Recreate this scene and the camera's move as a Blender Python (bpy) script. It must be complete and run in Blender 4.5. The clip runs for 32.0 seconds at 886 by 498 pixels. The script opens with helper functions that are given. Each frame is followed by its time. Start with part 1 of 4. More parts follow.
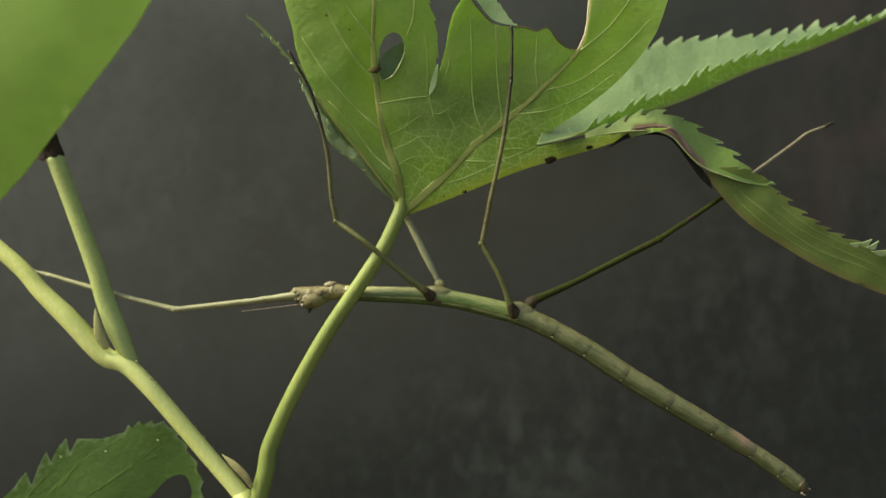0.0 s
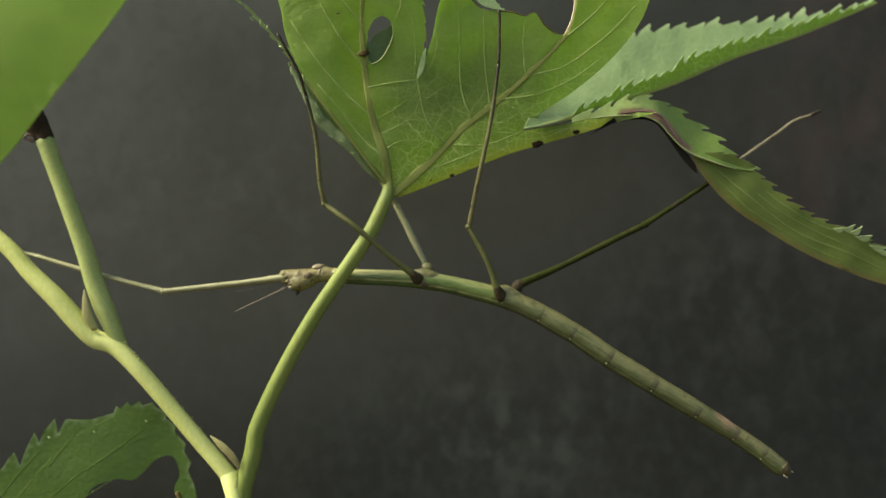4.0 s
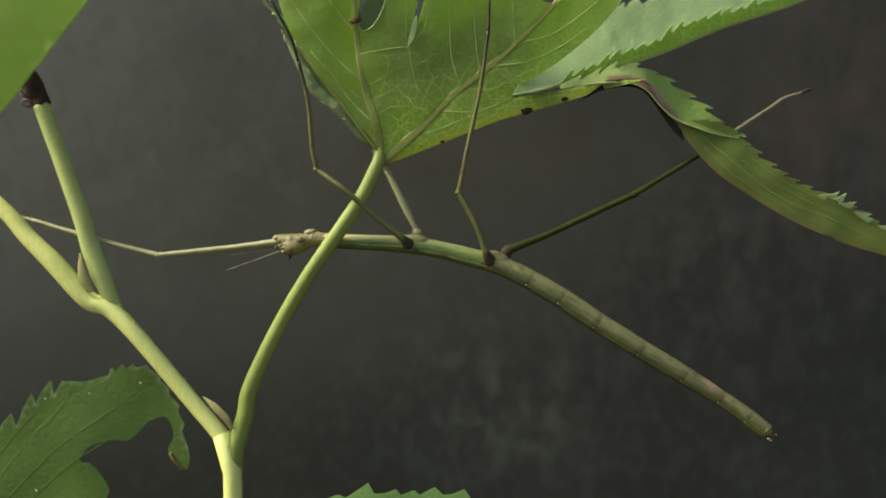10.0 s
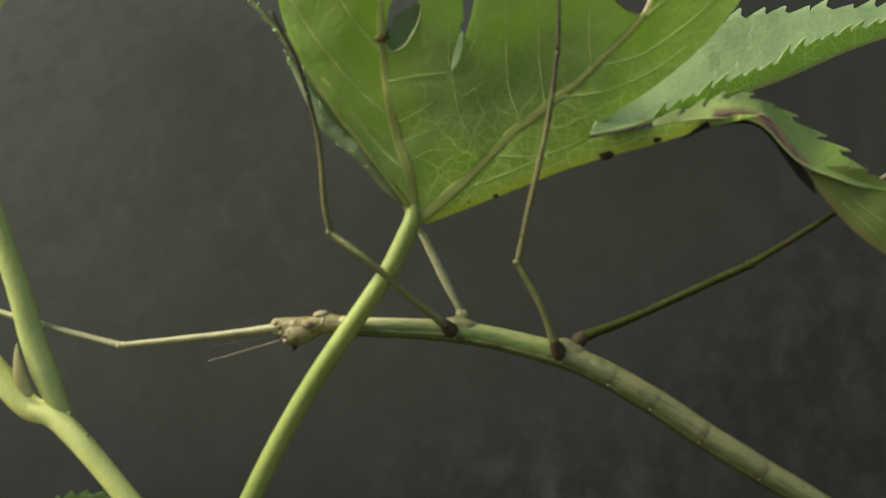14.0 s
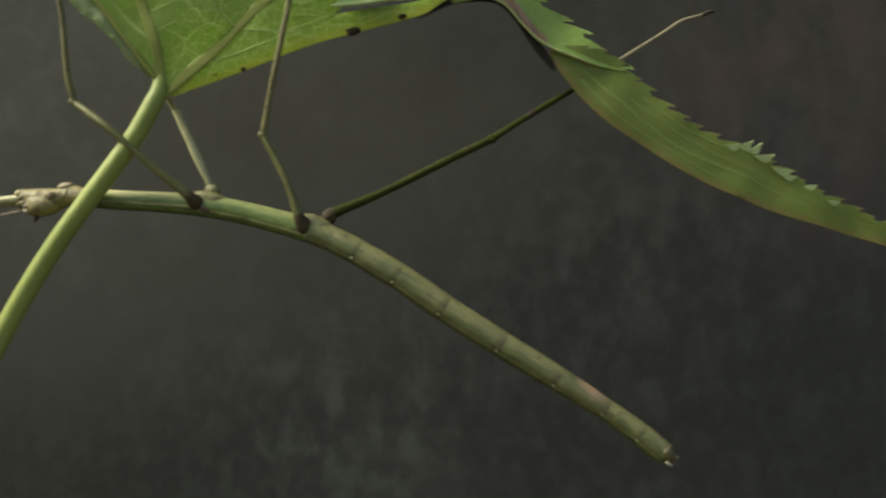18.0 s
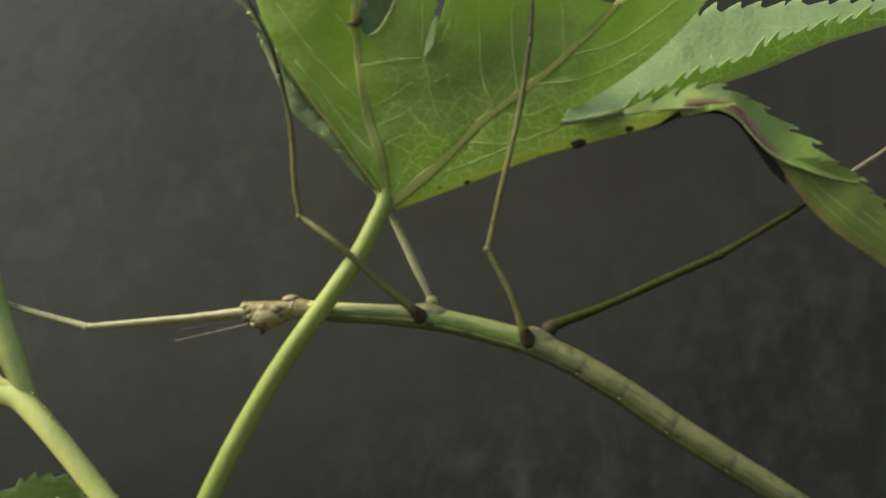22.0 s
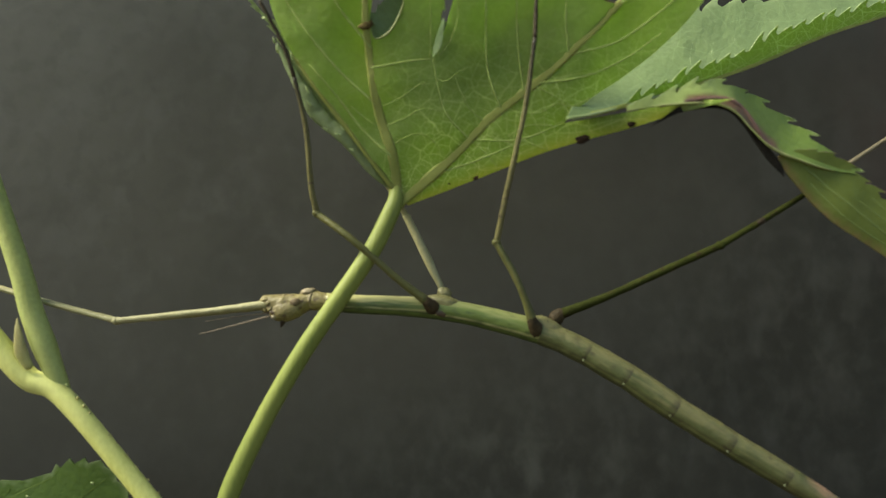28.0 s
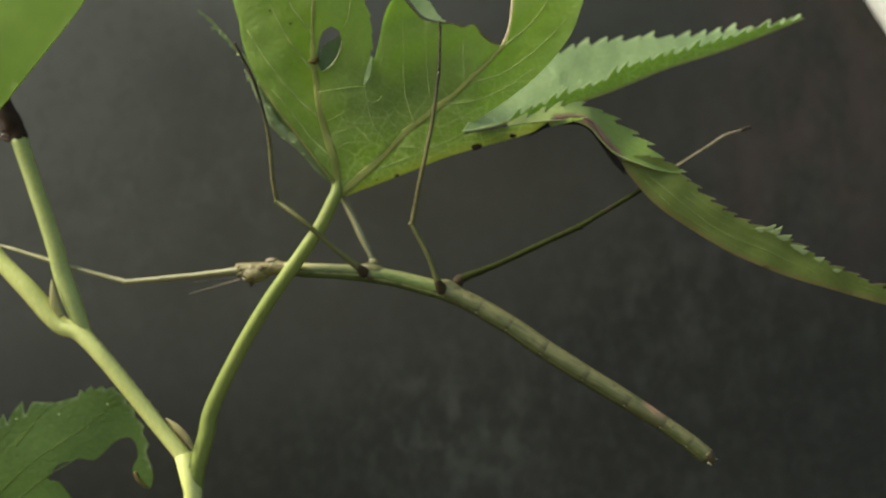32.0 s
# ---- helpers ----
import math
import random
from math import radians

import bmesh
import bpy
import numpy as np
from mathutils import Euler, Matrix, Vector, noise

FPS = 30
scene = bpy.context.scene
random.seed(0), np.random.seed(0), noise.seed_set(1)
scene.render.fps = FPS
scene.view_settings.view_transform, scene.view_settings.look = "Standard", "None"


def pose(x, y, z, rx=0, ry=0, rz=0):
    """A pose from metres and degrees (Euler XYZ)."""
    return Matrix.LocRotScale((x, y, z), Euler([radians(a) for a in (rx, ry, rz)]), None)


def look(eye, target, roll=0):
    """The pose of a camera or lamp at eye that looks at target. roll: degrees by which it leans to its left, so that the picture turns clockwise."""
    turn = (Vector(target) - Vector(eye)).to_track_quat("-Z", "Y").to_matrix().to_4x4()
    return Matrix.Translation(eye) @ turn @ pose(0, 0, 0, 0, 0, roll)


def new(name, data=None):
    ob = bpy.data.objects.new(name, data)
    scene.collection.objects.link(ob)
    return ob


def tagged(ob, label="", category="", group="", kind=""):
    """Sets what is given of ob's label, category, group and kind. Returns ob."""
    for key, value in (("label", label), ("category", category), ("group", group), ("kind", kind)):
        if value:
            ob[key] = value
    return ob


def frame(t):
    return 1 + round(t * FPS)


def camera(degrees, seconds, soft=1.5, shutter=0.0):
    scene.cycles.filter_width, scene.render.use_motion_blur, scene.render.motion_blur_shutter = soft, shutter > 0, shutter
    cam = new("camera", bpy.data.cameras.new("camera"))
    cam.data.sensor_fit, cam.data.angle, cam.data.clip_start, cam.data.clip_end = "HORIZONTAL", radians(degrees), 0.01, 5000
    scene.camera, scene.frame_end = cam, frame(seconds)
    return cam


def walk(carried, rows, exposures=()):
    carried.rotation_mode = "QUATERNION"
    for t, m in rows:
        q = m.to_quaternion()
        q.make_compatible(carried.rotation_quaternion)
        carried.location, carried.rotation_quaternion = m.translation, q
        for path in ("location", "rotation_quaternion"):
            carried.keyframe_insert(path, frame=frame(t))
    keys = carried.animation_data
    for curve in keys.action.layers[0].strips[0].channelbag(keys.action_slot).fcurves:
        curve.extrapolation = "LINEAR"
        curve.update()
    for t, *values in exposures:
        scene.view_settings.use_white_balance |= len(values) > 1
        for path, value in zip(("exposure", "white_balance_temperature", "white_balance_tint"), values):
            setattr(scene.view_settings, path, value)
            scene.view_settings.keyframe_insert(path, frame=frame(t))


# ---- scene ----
from mathutils import geometry

cam = camera(55.0, 32.0, soft=1.0, shutter=0.5)
cam.data.dof.use_dof, cam.data.dof.focus_distance, cam.data.dof.aperture_fstop = True, 0.119, 14.0
# seconds, eye in metres, turn in degrees
PATH = [
    (0, -0.00063, 0.00309, 0.45395, 90.24, 0.94, 0.16),
    (0.5, -0.00136, 0.00247, 0.45536, 90.32, 0.81, 0.04),
    (1, 0.00042, 0.00244, 0.45638, 90.05, 0.74, 0.07),
    (1.5, 0.00051, 0.00284, 0.45690, 89.89, 0.77, 0.05),
    (2, 0.00117, 0.00269, 0.45556, 90.09, 0.85, 0.07),
    (2.5, 0.00148, 0.00242, 0.45536, 89.83, 0.73, 0.04),
    (3, 0.00079, 0.00274, 0.45278, 90.02, 0.77, 0.09),
    (3.5, 0.00076, 0.00259, 0.45159, 90.06, 0.69, -0.05),
    (5.5, 0.00075, 0.00127, 0.45228, 90.13, 0.51, -0.05),
    (6, 0.00167, 0.00132, 0.45224, 89.96, 0.28, -0.03),
    (6.5, 0.00297, 0.00122, 0.45293, 89.86, 0.33, 0.09),
    (7, 0.00269, 0.00104, 0.45243, 89.96, 0.31, 0.02),
    (7.5, 0.00236, 0.00068, 0.45208, 90.01, 0.34, 0.00),
    (8, 0.00135, 0.00035, 0.45008, 90.20, 0.31, -0.04),
    (8.5, 0.00080, 0.00006, 0.45044, 90.05, 0.18, -0.06),
    (9, -0.00000, 0.00000, 0.45000, 90.00, -0.00, 0.00),
    (9.5, 0.00144, 0.00017, 0.44812, 89.75, -0.10, -0.02),
    (10, 0.00257, 0.00017, 0.44661, 89.90, 0.40, 0.04),
    (10.5, 0.00123, 0.00352, 0.44918, 89.91, 0.76, 0.09),
    (11, -0.00279, 0.00874, 0.45219, 90.50, 0.91, 0.19),
    (11.5, -0.00459, 0.01407, 0.45533, 91.61, 0.50, 0.33),
    (12, -0.00495, 0.01956, 0.45617, 91.25, 0.52, 0.09),
    (12.5, -0.00293, 0.02480, 0.45483, 91.22, 0.51, 0.14),
    (13, -0.00311, 0.02963, 0.45444, 91.13, 0.69, 0.15),
    (13.5, -0.00380, 0.03275, 0.45394, 91.62, 0.65, 0.28),
    (15.5, -0.00303, 0.03253, 0.44838, 94.41, 0.04, -1.21),
    (16, 0.00522, 0.03247, 0.44867, 92.87, -0.14, -1.28),
    (16.5, 0.01701, 0.03216, 0.44415, 92.57, -0.11, -2.63),
    (17, 0.02548, 0.03193, 0.43608, 92.80, 0.03, -2.98),
    (17.5, 0.02496, 0.03197, 0.43468, 93.33, -0.01, -2.99),
    (18, 0.02144, 0.03254, 0.43495, 93.79, -0.02, -2.89),
    (18.5, 0.01083, 0.03334, 0.43646, 93.83, -0.08, -2.17),
    (19, 0.00584, 0.03283, 0.44587, 94.26, -0.09, -1.73),
    (19.5, 0.00483, 0.03223, 0.45102, 94.70, 0.02, -1.36),
    (20, 0.00005, 0.03212, 0.45098, 95.22, -0.16, -1.08),
    (20.5, -0.00486, 0.03261, 0.44969, 94.94, -0.55, -1.05),
    (21, -0.00519, 0.03307, 0.44890, 94.31, -0.55, -0.84),
    (21.5, -0.00373, 0.03326, 0.44900, 93.92, -0.33, -0.55),
    (22, -0.00101, 0.03319, 0.44942, 93.31, -0.35, -0.40),
    (22.5, 0.00161, 0.03343, 0.44947, 93.16, -0.49, -0.48),
    (23, 0.00122, 0.03341, 0.44889, 93.52, -0.70, -0.46),
    (23.5, 0.00137, 0.03355, 0.44924, 93.75, -1.04, -0.54),
    (24, 0.00452, 0.03390, 0.44985, 93.02, -0.92, -0.40),
    (24.5, 0.00771, 0.03428, 0.45137, 92.97, -0.53, -0.21),
    (25, 0.00653, 0.03441, 0.45002, 93.06, -0.16, -0.24),
    (25.5, 0.00266, 0.03376, 0.45003, 93.82, 0.17, -0.19),
    (26, -0.00134, 0.03351, 0.44951, 93.87, -0.03, -0.21),
    (26.5, -0.00362, 0.03340, 0.44901, 94.13, -0.14, -0.13),
    (28.5, 0.00110, 0.02533, 0.45103, 91.65, 0.31, 0.96),
    (29, 0.00270, 0.02104, 0.44881, 91.97, -0.02, 1.18),
    (29.5, 0.00552, 0.01681, 0.44806, 91.41, -0.11, 1.16),
    (30, 0.00759, 0.01253, 0.44805, 90.90, 0.06, 1.11),
    (30.5, 0.00912, 0.00750, 0.44690, 91.14, 0.11, 1.10),
    (31, 0.01086, 0.00194, 0.44889, 91.29, 0.17, 1.12),
    (31.5, 0.01069, -0.00367, 0.44768, 91.50, -0.12, 1.01),
    (32, 0.01204, -0.00605, 0.44656, 91.85, 0.07, 0.77),
]
walk(cam, [(t, pose(x, y, z, rx, ry, rz)) for t, x, y, z, rx, ry, rz in PATH], exposures=[(0.0, 1.44, 7500.0, 2.0), (32.0, 1.44, 7500.0, 2.0)])

# ---- light: an open overcast sky above a dark garden wall ----
world = bpy.data.worlds.new("sky")
scene.world = world
world.use_nodes = True
wn, wl = world.node_tree.nodes, world.node_tree.links
sky = wn.new("ShaderNodeTexSky")
sky.sky_type, sky.sun_disc = "NISHITA", False
sky.sun_elevation, sky.sun_rotation = radians(46), radians(-100)
wn["Background"].inputs["Strength"].default_value = 0.085
wl.new(sky.outputs["Color"], wn["Background"].inputs["Color"])
sun = new("sun", bpy.data.lights.new("sun", "SUN"))
sun.data.energy, sun.data.angle, sun.data.color = 4.2, radians(30), (1.0, 0.97, 0.9)
sun.matrix_world = look((-0.70, 0.02, 1.18), (0, 0.14, 0.45))

# ---- small tools: the plan is in millimetres, x to the right, y away, z up from 450 mm over the ground ----
RND = random.Random(4)


def mm(x, y, z):
    return Vector((x, y, z + 450.0)) * 0.001


def spline(pts, n):
    """n points along a smooth curve through the given ones."""
    p = [np.array(q, float) for q in pts]
    p = [2 * p[0] - p[1]] + p + [2 * p[-1] - p[-2]]
    lengths = np.cumsum([0] + [max(np.linalg.norm(p[i + 1] - p[i]), 1e-6) for i in range(1, len(p) - 2)])
    out = []
    for s in np.linspace(0, lengths[-1], n):
        i = int(min(max(np.searchsorted(lengths, s, "right") - 1, 0), len(lengths) - 2))
        u = (s - lengths[i]) / (lengths[i + 1] - lengths[i])
        a, b, c, d = p[i : i + 4]
        out.append(0.5 * (2 * b + (c - a) * u + (2 * a - 5 * b + 4 * c - d) * u**2 + (3 * b - a - 3 * c + d) * u**3))
    return out


def tube(pts, radii, n=24, seg=10, bumps=0.0, squash=1.0, bm=None, ends=True, marks=None):
    """A round limb in world metres through plan points, of the given radii in mm, with rounded ends. marks(u, a) gives tint and pigment along it and round it."""
    bm = bm or bmesh.new()
    if marks:
        mark, second = bm.verts.layers.float.new("tint"), bm.verts.layers.float.new("pigment")
    path = [mm(*q) for q in spline(pts, n)]
    rr = [float(r) for r in np.interp(np.linspace(0, 1, n), np.linspace(0, 1, len(radii)), radii)]
    side = Vector((0, 1, 0))
    rings = []
    for i, c in enumerate(path):
        ahead = (path[min(i + 1, n - 1)] - path[max(i - 1, 0)]).normalized()
        side = (side - ahead * side.dot(ahead)).normalized()
        up = ahead.cross(side)
        ring = []
        for k in range(seg):
            a = 2 * math.pi * k / seg
            wob = 1 + bumps * noise.noise(c * 700 + Vector((math.cos(a), math.sin(a), 0)) * 1.5)
            ring.append(bm.verts.new(c + (side * math.cos(a) * squash + up * math.sin(a)) * rr[i] * 0.001 * wob))
            if marks:
                ring[-1][mark], ring[-1][second] = marks(i / (n - 1), a)
        rings.append(ring)
    for a, b in zip(rings, rings[1:]):
        for k in range(seg):
            bm.faces.new((a[k], a[(k + 1) % seg], b[(k + 1) % seg], b[k]))
    for ring, c, sign, r in ((rings[0], path[0] - path[1], 1, rr[0]), (rings[-1], path[-1] - path[-2], -1, rr[-1])) if ends else ():
        mid = sum((v.co for v in ring), Vector()) / seg + c.normalized() * r * 0.0005
        tip = bm.verts.new(mid)
        for k in range(seg):
            f = (ring[k], tip, ring[(k + 1) % seg]) if sign > 0 else (ring[k], ring[(k + 1) % seg], tip)
            bm.faces.new(f)
    return bm


def ball(centre, sizes, turn=0.0, bumps=0.0):
    """A rounded lump with three half-sizes in mm, turned about the line of sight."""
    bm = bmesh.new()
    bmesh.ops.create_icosphere(bm, subdivisions=3, radius=1)
    m = Matrix.Rotation(radians(turn), 4, "Y")
    for v in bm.verts:
        w = 1 + bumps * noise.noise(v.co * 2.3 + Vector(centre))
        v.co = mm(*centre) + (m @ Vector((v.co.x * sizes[0], v.co.y * sizes[1], v.co.z * sizes[2]))) * 0.001 * w
    return bm


def line(pts, n, teeth=0.0, pitch=1.4, lean=0.6):
    """An edge of a leaf: a smooth line, with forward-leaning teeth of about that many mm on its left side."""
    path = [np.array(q) for q in spline(pts, n)]
    if not teeth:
        return [tuple(q) for q in path]
    total = sum(np.linalg.norm(b - a) for a, b in zip(path, path[1:]))
    count = max(3, round(total / pitch))
    fine = [np.array(q) for q in spline(pts, count * 10 + 1)]
    out = []
    for k in range(count):
        size, slip = teeth * RND.uniform(0.45, 1.3), RND.choice((-2, -1, 0, 0)) if k else 0
        for step, rise, push in ((0, 0, 0), (3, 0.3, 0.0), (6, 0.62, 0.05), (9, 1.0, lean), (9.4, 0.35, 0.1)):
            i = k * 10 + int(step) + (slip if step else 0)
            ahead = fine[min(i + 1, len(fine) - 1)] - fine[max(i - 1, 0)]
            ahead = ahead / (np.linalg.norm(ahead) + 1e-9)
            out.append(tuple(fine[i] + np.array((-ahead[1], ahead[0])) * rise * size + ahead * push * size))
    return out + [tuple(fine[-1])]


def sheet(edges, depth, hole=(), step=1.0, tint=None, seed=1, pigment=None, veined=None):
    """A leaf blade: joined edges in x and z, filled, at the depth that depth(x, z) gives. tint(x, z) and pigment(x, z) are kept as attributes."""
    loop = []
    for edge in edges:
        for q in edge:
            if not loop or (abs(q[0] - loop[-1][0]) + abs(q[1] - loop[-1][1]) > 0.02):
                loop.append((float(q[0]), float(q[1])))
    if abs(loop[0][0] - loop[-1][0]) + abs(loop[0][1] - loop[-1][1]) < 0.02:
        loop.pop()
    coords = [Vector(q) for q in loop]
    links = [(i, (i + 1) % len(loop)) for i in range(len(loop))]
    if hole:
        first = len(coords)
        coords += [Vector((float(q[0]), float(q[1]))) for q in hole]
        links += [(first + i, first + (i + 1) % len(hole)) for i in range(len(hole))]
    xs, zs = [q[0] for q in loop], [q[1] for q in loop]
    rnd = random.Random(seed)
    x = min(xs)
    while x < max(xs):
        z = min(zs)
        while z < max(zs):
            coords.append(Vector((x + rnd.uniform(-0.3, 0.3) * step, z + rnd.uniform(-0.3, 0.3) * step)))
            z += step
        x += step
    verts, _, faces, *_ = geometry.delaunay_2d_cdt(coords, links, [], 1, 1e-5)
    bm = bmesh.new()
    mark = bm.verts.layers.float.new("tint")
    second = bm.verts.layers.float.new("pigment")
    third = bm.verts.layers.float.new("veined")
    made = {}
    ring = [(float(q[0]), float(q[1])) for q in hole]
    for f in faces:
        cx, cz = (sum(verts[i][n] for i in f) / len(f) for n in (0, 1))
        if ring and sum((a[1] > cz) != (b[1] > cz) and cx < a[0] + (cz - a[1]) / (b[1] - a[1]) * (b[0] - a[0]) for a, b in zip(ring, ring[1:] + ring[:1])) % 2:
            continue
        for i in f:
            if i not in made:
                px, pz = verts[i]
                made[i] = bm.verts.new(mm(px, depth(px, pz), pz))
                made[i][mark] = tint(px, pz) if tint else 0.0
                made[i][second] = pigment(px, pz) if pigment else 0.0
                made[i][third] = veined(px, pz) if veined else 1.0
        bm.faces.new([made[i] for i in f])
    bmesh.ops.recalc_face_normals(bm, faces=bm.faces)
    return bm


def near_line(pts, reach):
    """How near a place lies to a line: 1 on it, 0 at that many mm off it."""
    path = np.array(spline(pts, 40))

    def inner(x, z):
        d = np.min(np.hypot(path[:, 0] - x, path[:, 1] - z))
        return float(max(0.0, 1 - d / reach))

    return inner


def thing(name, at, label, category, group="", kind=""):
    ob = new(name)
    ob.location = at
    ob.empty_display_size = 0.005
    return tagged(ob, label, category, group, kind)


def origin_of(ob):
    at = Vector()
    while ob:
        at = at + ob.location
        ob = ob.parent
    return at


def part(name, bm, material, parent, label="", origin=None, thick=0.0, smooth=True):
    """One mesh object under a thing or a part; the bmesh is in world metres."""
    base = origin_of(parent) if parent else Vector()
    own = Vector(origin) if origin is not None else (base if parent else Vector())
    bmesh.ops.translate(bm, verts=bm.verts, vec=-own)
    for f in bm.faces:
        f.smooth = smooth
    me = bpy.data.meshes.new(name)
    bm.to_mesh(me)
    bm.free()
    me.materials.append(material)
    ob = new(name, me)
    ob.location = own - base
    if parent:
        ob.parent = parent
    if thick:
        solid = ob.modifiers.new("thickness", "SOLIDIFY")
        solid.thickness, solid.offset = thick * 0.001, 0.0
        crisp = ob.modifiers.new("rim", "EDGE_SPLIT")
        crisp.split_angle = radians(50)
    return tagged(ob, label) if label else ob


# ---- materials ----
def material(name, dark, light, rough=0.55, coarse=120.0, fine=1500.0, bump=0.15, through_light=0.0, glow_colour=None, net=0.0, net_colour=None, tint_colour=None, stain=None, stretch=None, spec=0.4, stain_at=0.62, pigment_colour=None, net_power=1.0):
    m = bpy.data.materials.new(name)
    m.use_nodes = True
    n, l = m.node_tree.nodes, m.node_tree.links
    shader, out = n["Principled BSDF"], n["Material Output"]
    where = n.new("ShaderNodeTexCoord").outputs["Object"]
    if stretch:
        mapping = n.new("ShaderNodeMapping")
        mapping.inputs["Scale"].default_value = stretch
        l.new(where, mapping.inputs["Vector"])
        where = mapping.outputs["Vector"]

    def noise_at(scale, detail=4.0):
        t = n.new("ShaderNodeTexNoise")
        t.inputs["Scale"].default_value, t.inputs["Detail"].default_value = scale, detail
        l.new(where, t.inputs["Vector"])
        return t.outputs["Fac"]

    def ramp(fac, lo, hi):
        r = n.new("ShaderNodeMapRange")
        r.inputs["From Min"].default_value, r.inputs["From Max"].default_value = lo, hi
        l.new(fac, r.inputs["Value"])
        return r.outputs["Result"]

    def mix(fac, a, b):
        x = n.new("ShaderNodeMix")
        x.data_type = "RGBA"
        for value, socket in ((fac, x.inputs["Factor"]), (a, x.inputs["A"]), (b, x.inputs["B"])):
            if isinstance(value, (float, int)):
                socket.default_value = value
            elif isinstance(value, tuple):
                socket.default_value = (*value, 1.0)
            else:
                l.new(value, socket)
        return x.outputs["Result"]

    def times(a, b):
        x = n.new("ShaderNodeMath")
        x.operation = "MULTIPLY"
        for value, socket in ((a, x.inputs[0]), (b, x.inputs[1])):
            if isinstance(value, (float, int)):
                socket.default_value = value
            else:
                l.new(value, socket)
        return x.outputs["Value"]

    big, small = noise_at(coarse), noise_at(fine)
    colour = mix(ramp(big, 0.3, 0.7), dark, light)
    colour = mix(times(ramp(small, 0.35, 0.75), 0.35), colour, tuple(min(1.0, c * 1.35) for c in light))
    height, glow = small, glow_colour
    if pigment_colour:
        a = n.new("ShaderNodeAttribute")
        a.attribute_name = "pigment"
        colour = mix(a.outputs["Fac"], colour, mix(ramp(small, 0.3, 0.7), tuple(c * 0.85 for c in pigment_colour), pigment_colour))
    if net:
        split, flat = n.new("ShaderNodeSeparateXYZ"), n.new("ShaderNodeCombineXYZ")
        wob = n.new("ShaderNodeTexNoise")
        wob.inputs["Scale"].default_value = 420
        l.new(where, wob.inputs["Vector"])
        warp = n.new("ShaderNodeMix")
        warp.data_type = "VECTOR"
        warp.inputs["Factor"].default_value = 0.0007
        l.new(where, warp.inputs["A"])
        l.new(wob.outputs["Color"], warp.inputs["B"])
        l.new(warp.outputs["Result"], split.inputs["Vector"])
        l.new(split.outputs["X"], flat.inputs["X"])
        l.new(split.outputs["Z"], flat.inputs["Y"])
        a = n.new("ShaderNodeAttribute")
        a.attribute_name = "veined"
        patch = times(ramp(noise_at(coarse * 1.3), 0.2, 0.45), a.outputs["Fac"])
        for scale, width, power in ((net * 0.38, 0.017, 0.9 * net_power), (net * 1.15, 0.036, 0.75 * net_power), (net * 2.5, 0.055, 0.4 * net_power)):
            v = n.new("ShaderNodeTexVoronoi")
            v.voronoi_dimensions, v.feature = "2D", "DISTANCE_TO_EDGE"
            v.inputs["Scale"].default_value = scale
            l.new(flat.outputs["Vector"], v.inputs["Vector"])
            line_in = times(times(ramp(v.outputs["Distance"], width, width * 0.3), patch), power)
            colour = mix(line_in, colour, net_colour)
            glow = mix(line_in, glow, tuple(min(1.0, c * 1.7) for c in net_colour)) if through_light else glow
            if width == 0.036:
                pucker = n.new("ShaderNodeMath")
                pucker.operation = "MULTIPLY_ADD"
                pucker.inputs[1].default_value = 0.12
                l.new(ramp(v.outputs["Distance"], 0.0, 0.35), pucker.inputs[0])
                l.new(small, pucker.inputs[2])
                height = pucker.outputs["Value"]
    if stain:
        colour = mix(ramp(noise_at(coarse * 3.1, 6.0), stain_at, stain_at + 0.12), colour, stain)
    if tint_colour:
        a = n.new("ShaderNodeAttribute")
        a.attribute_name = "tint"
        colour = mix(a.outputs["Fac"], colour, tint_colour)
    l.new(colour, shader.inputs["Base Color"])
    shader.inputs["Roughness"].default_value = rough
    shader.inputs["Specular IOR Level"].default_value = spec
    b = n.new("ShaderNodeBump")
    b.inputs["Strength"].default_value, b.inputs["Distance"].default_value = bump, 0.0004
    l.new(height, b.inputs["Height"])
    l.new(b.outputs["Normal"], shader.inputs["Normal"])
    if through_light:
        tr = n.new("ShaderNodeBsdfTranslucent")
        l.new(mix(0.45, colour, glow), tr.inputs["Color"])
        both = n.new("ShaderNodeMixShader")
        both.inputs["Fac"].default_value = through_light
        l.new(shader.outputs["BSDF"], both.inputs[1])
        l.new(tr.outputs["BSDF"], both.inputs[2])
        l.new(both.outputs["Shader"], out.inputs["Surface"])
    return m


LEAF = material("leaf_underside", (0.205, 0.29, 0.074), (0.305, 0.4, 0.12), 0.5, 110, 1600, 0.3, 0.68, (0.72, 1.0, 0.24), 640, (0.66, 0.78, 0.32), (0.45, 0.44, 0.05), spec=0.3, pigment_colour=(0.33, 0.46, 0.07), net_power=1.35)
LEAF_TOP = material("leaf_upper_side", (0.122, 0.182, 0.08), (0.162, 0.226, 0.104), 0.42, 90, 1500, 0.3, 0.35, (0.3, 0.42, 0.18), 520, (0.25, 0.36, 0.17), (0.3, 0.38, 0.2), net_power=0.3)
LEAF_GREEN = material("leaf_bright_underside", (0.19, 0.27, 0.052), (0.25, 0.34, 0.075), 0.5, 130, 1500, 0.2, 0.6, (0.42, 0.64, 0.08), 560, (0.42, 0.54, 0.19), (0.34, 0.36, 0.1), net_power=1.0)
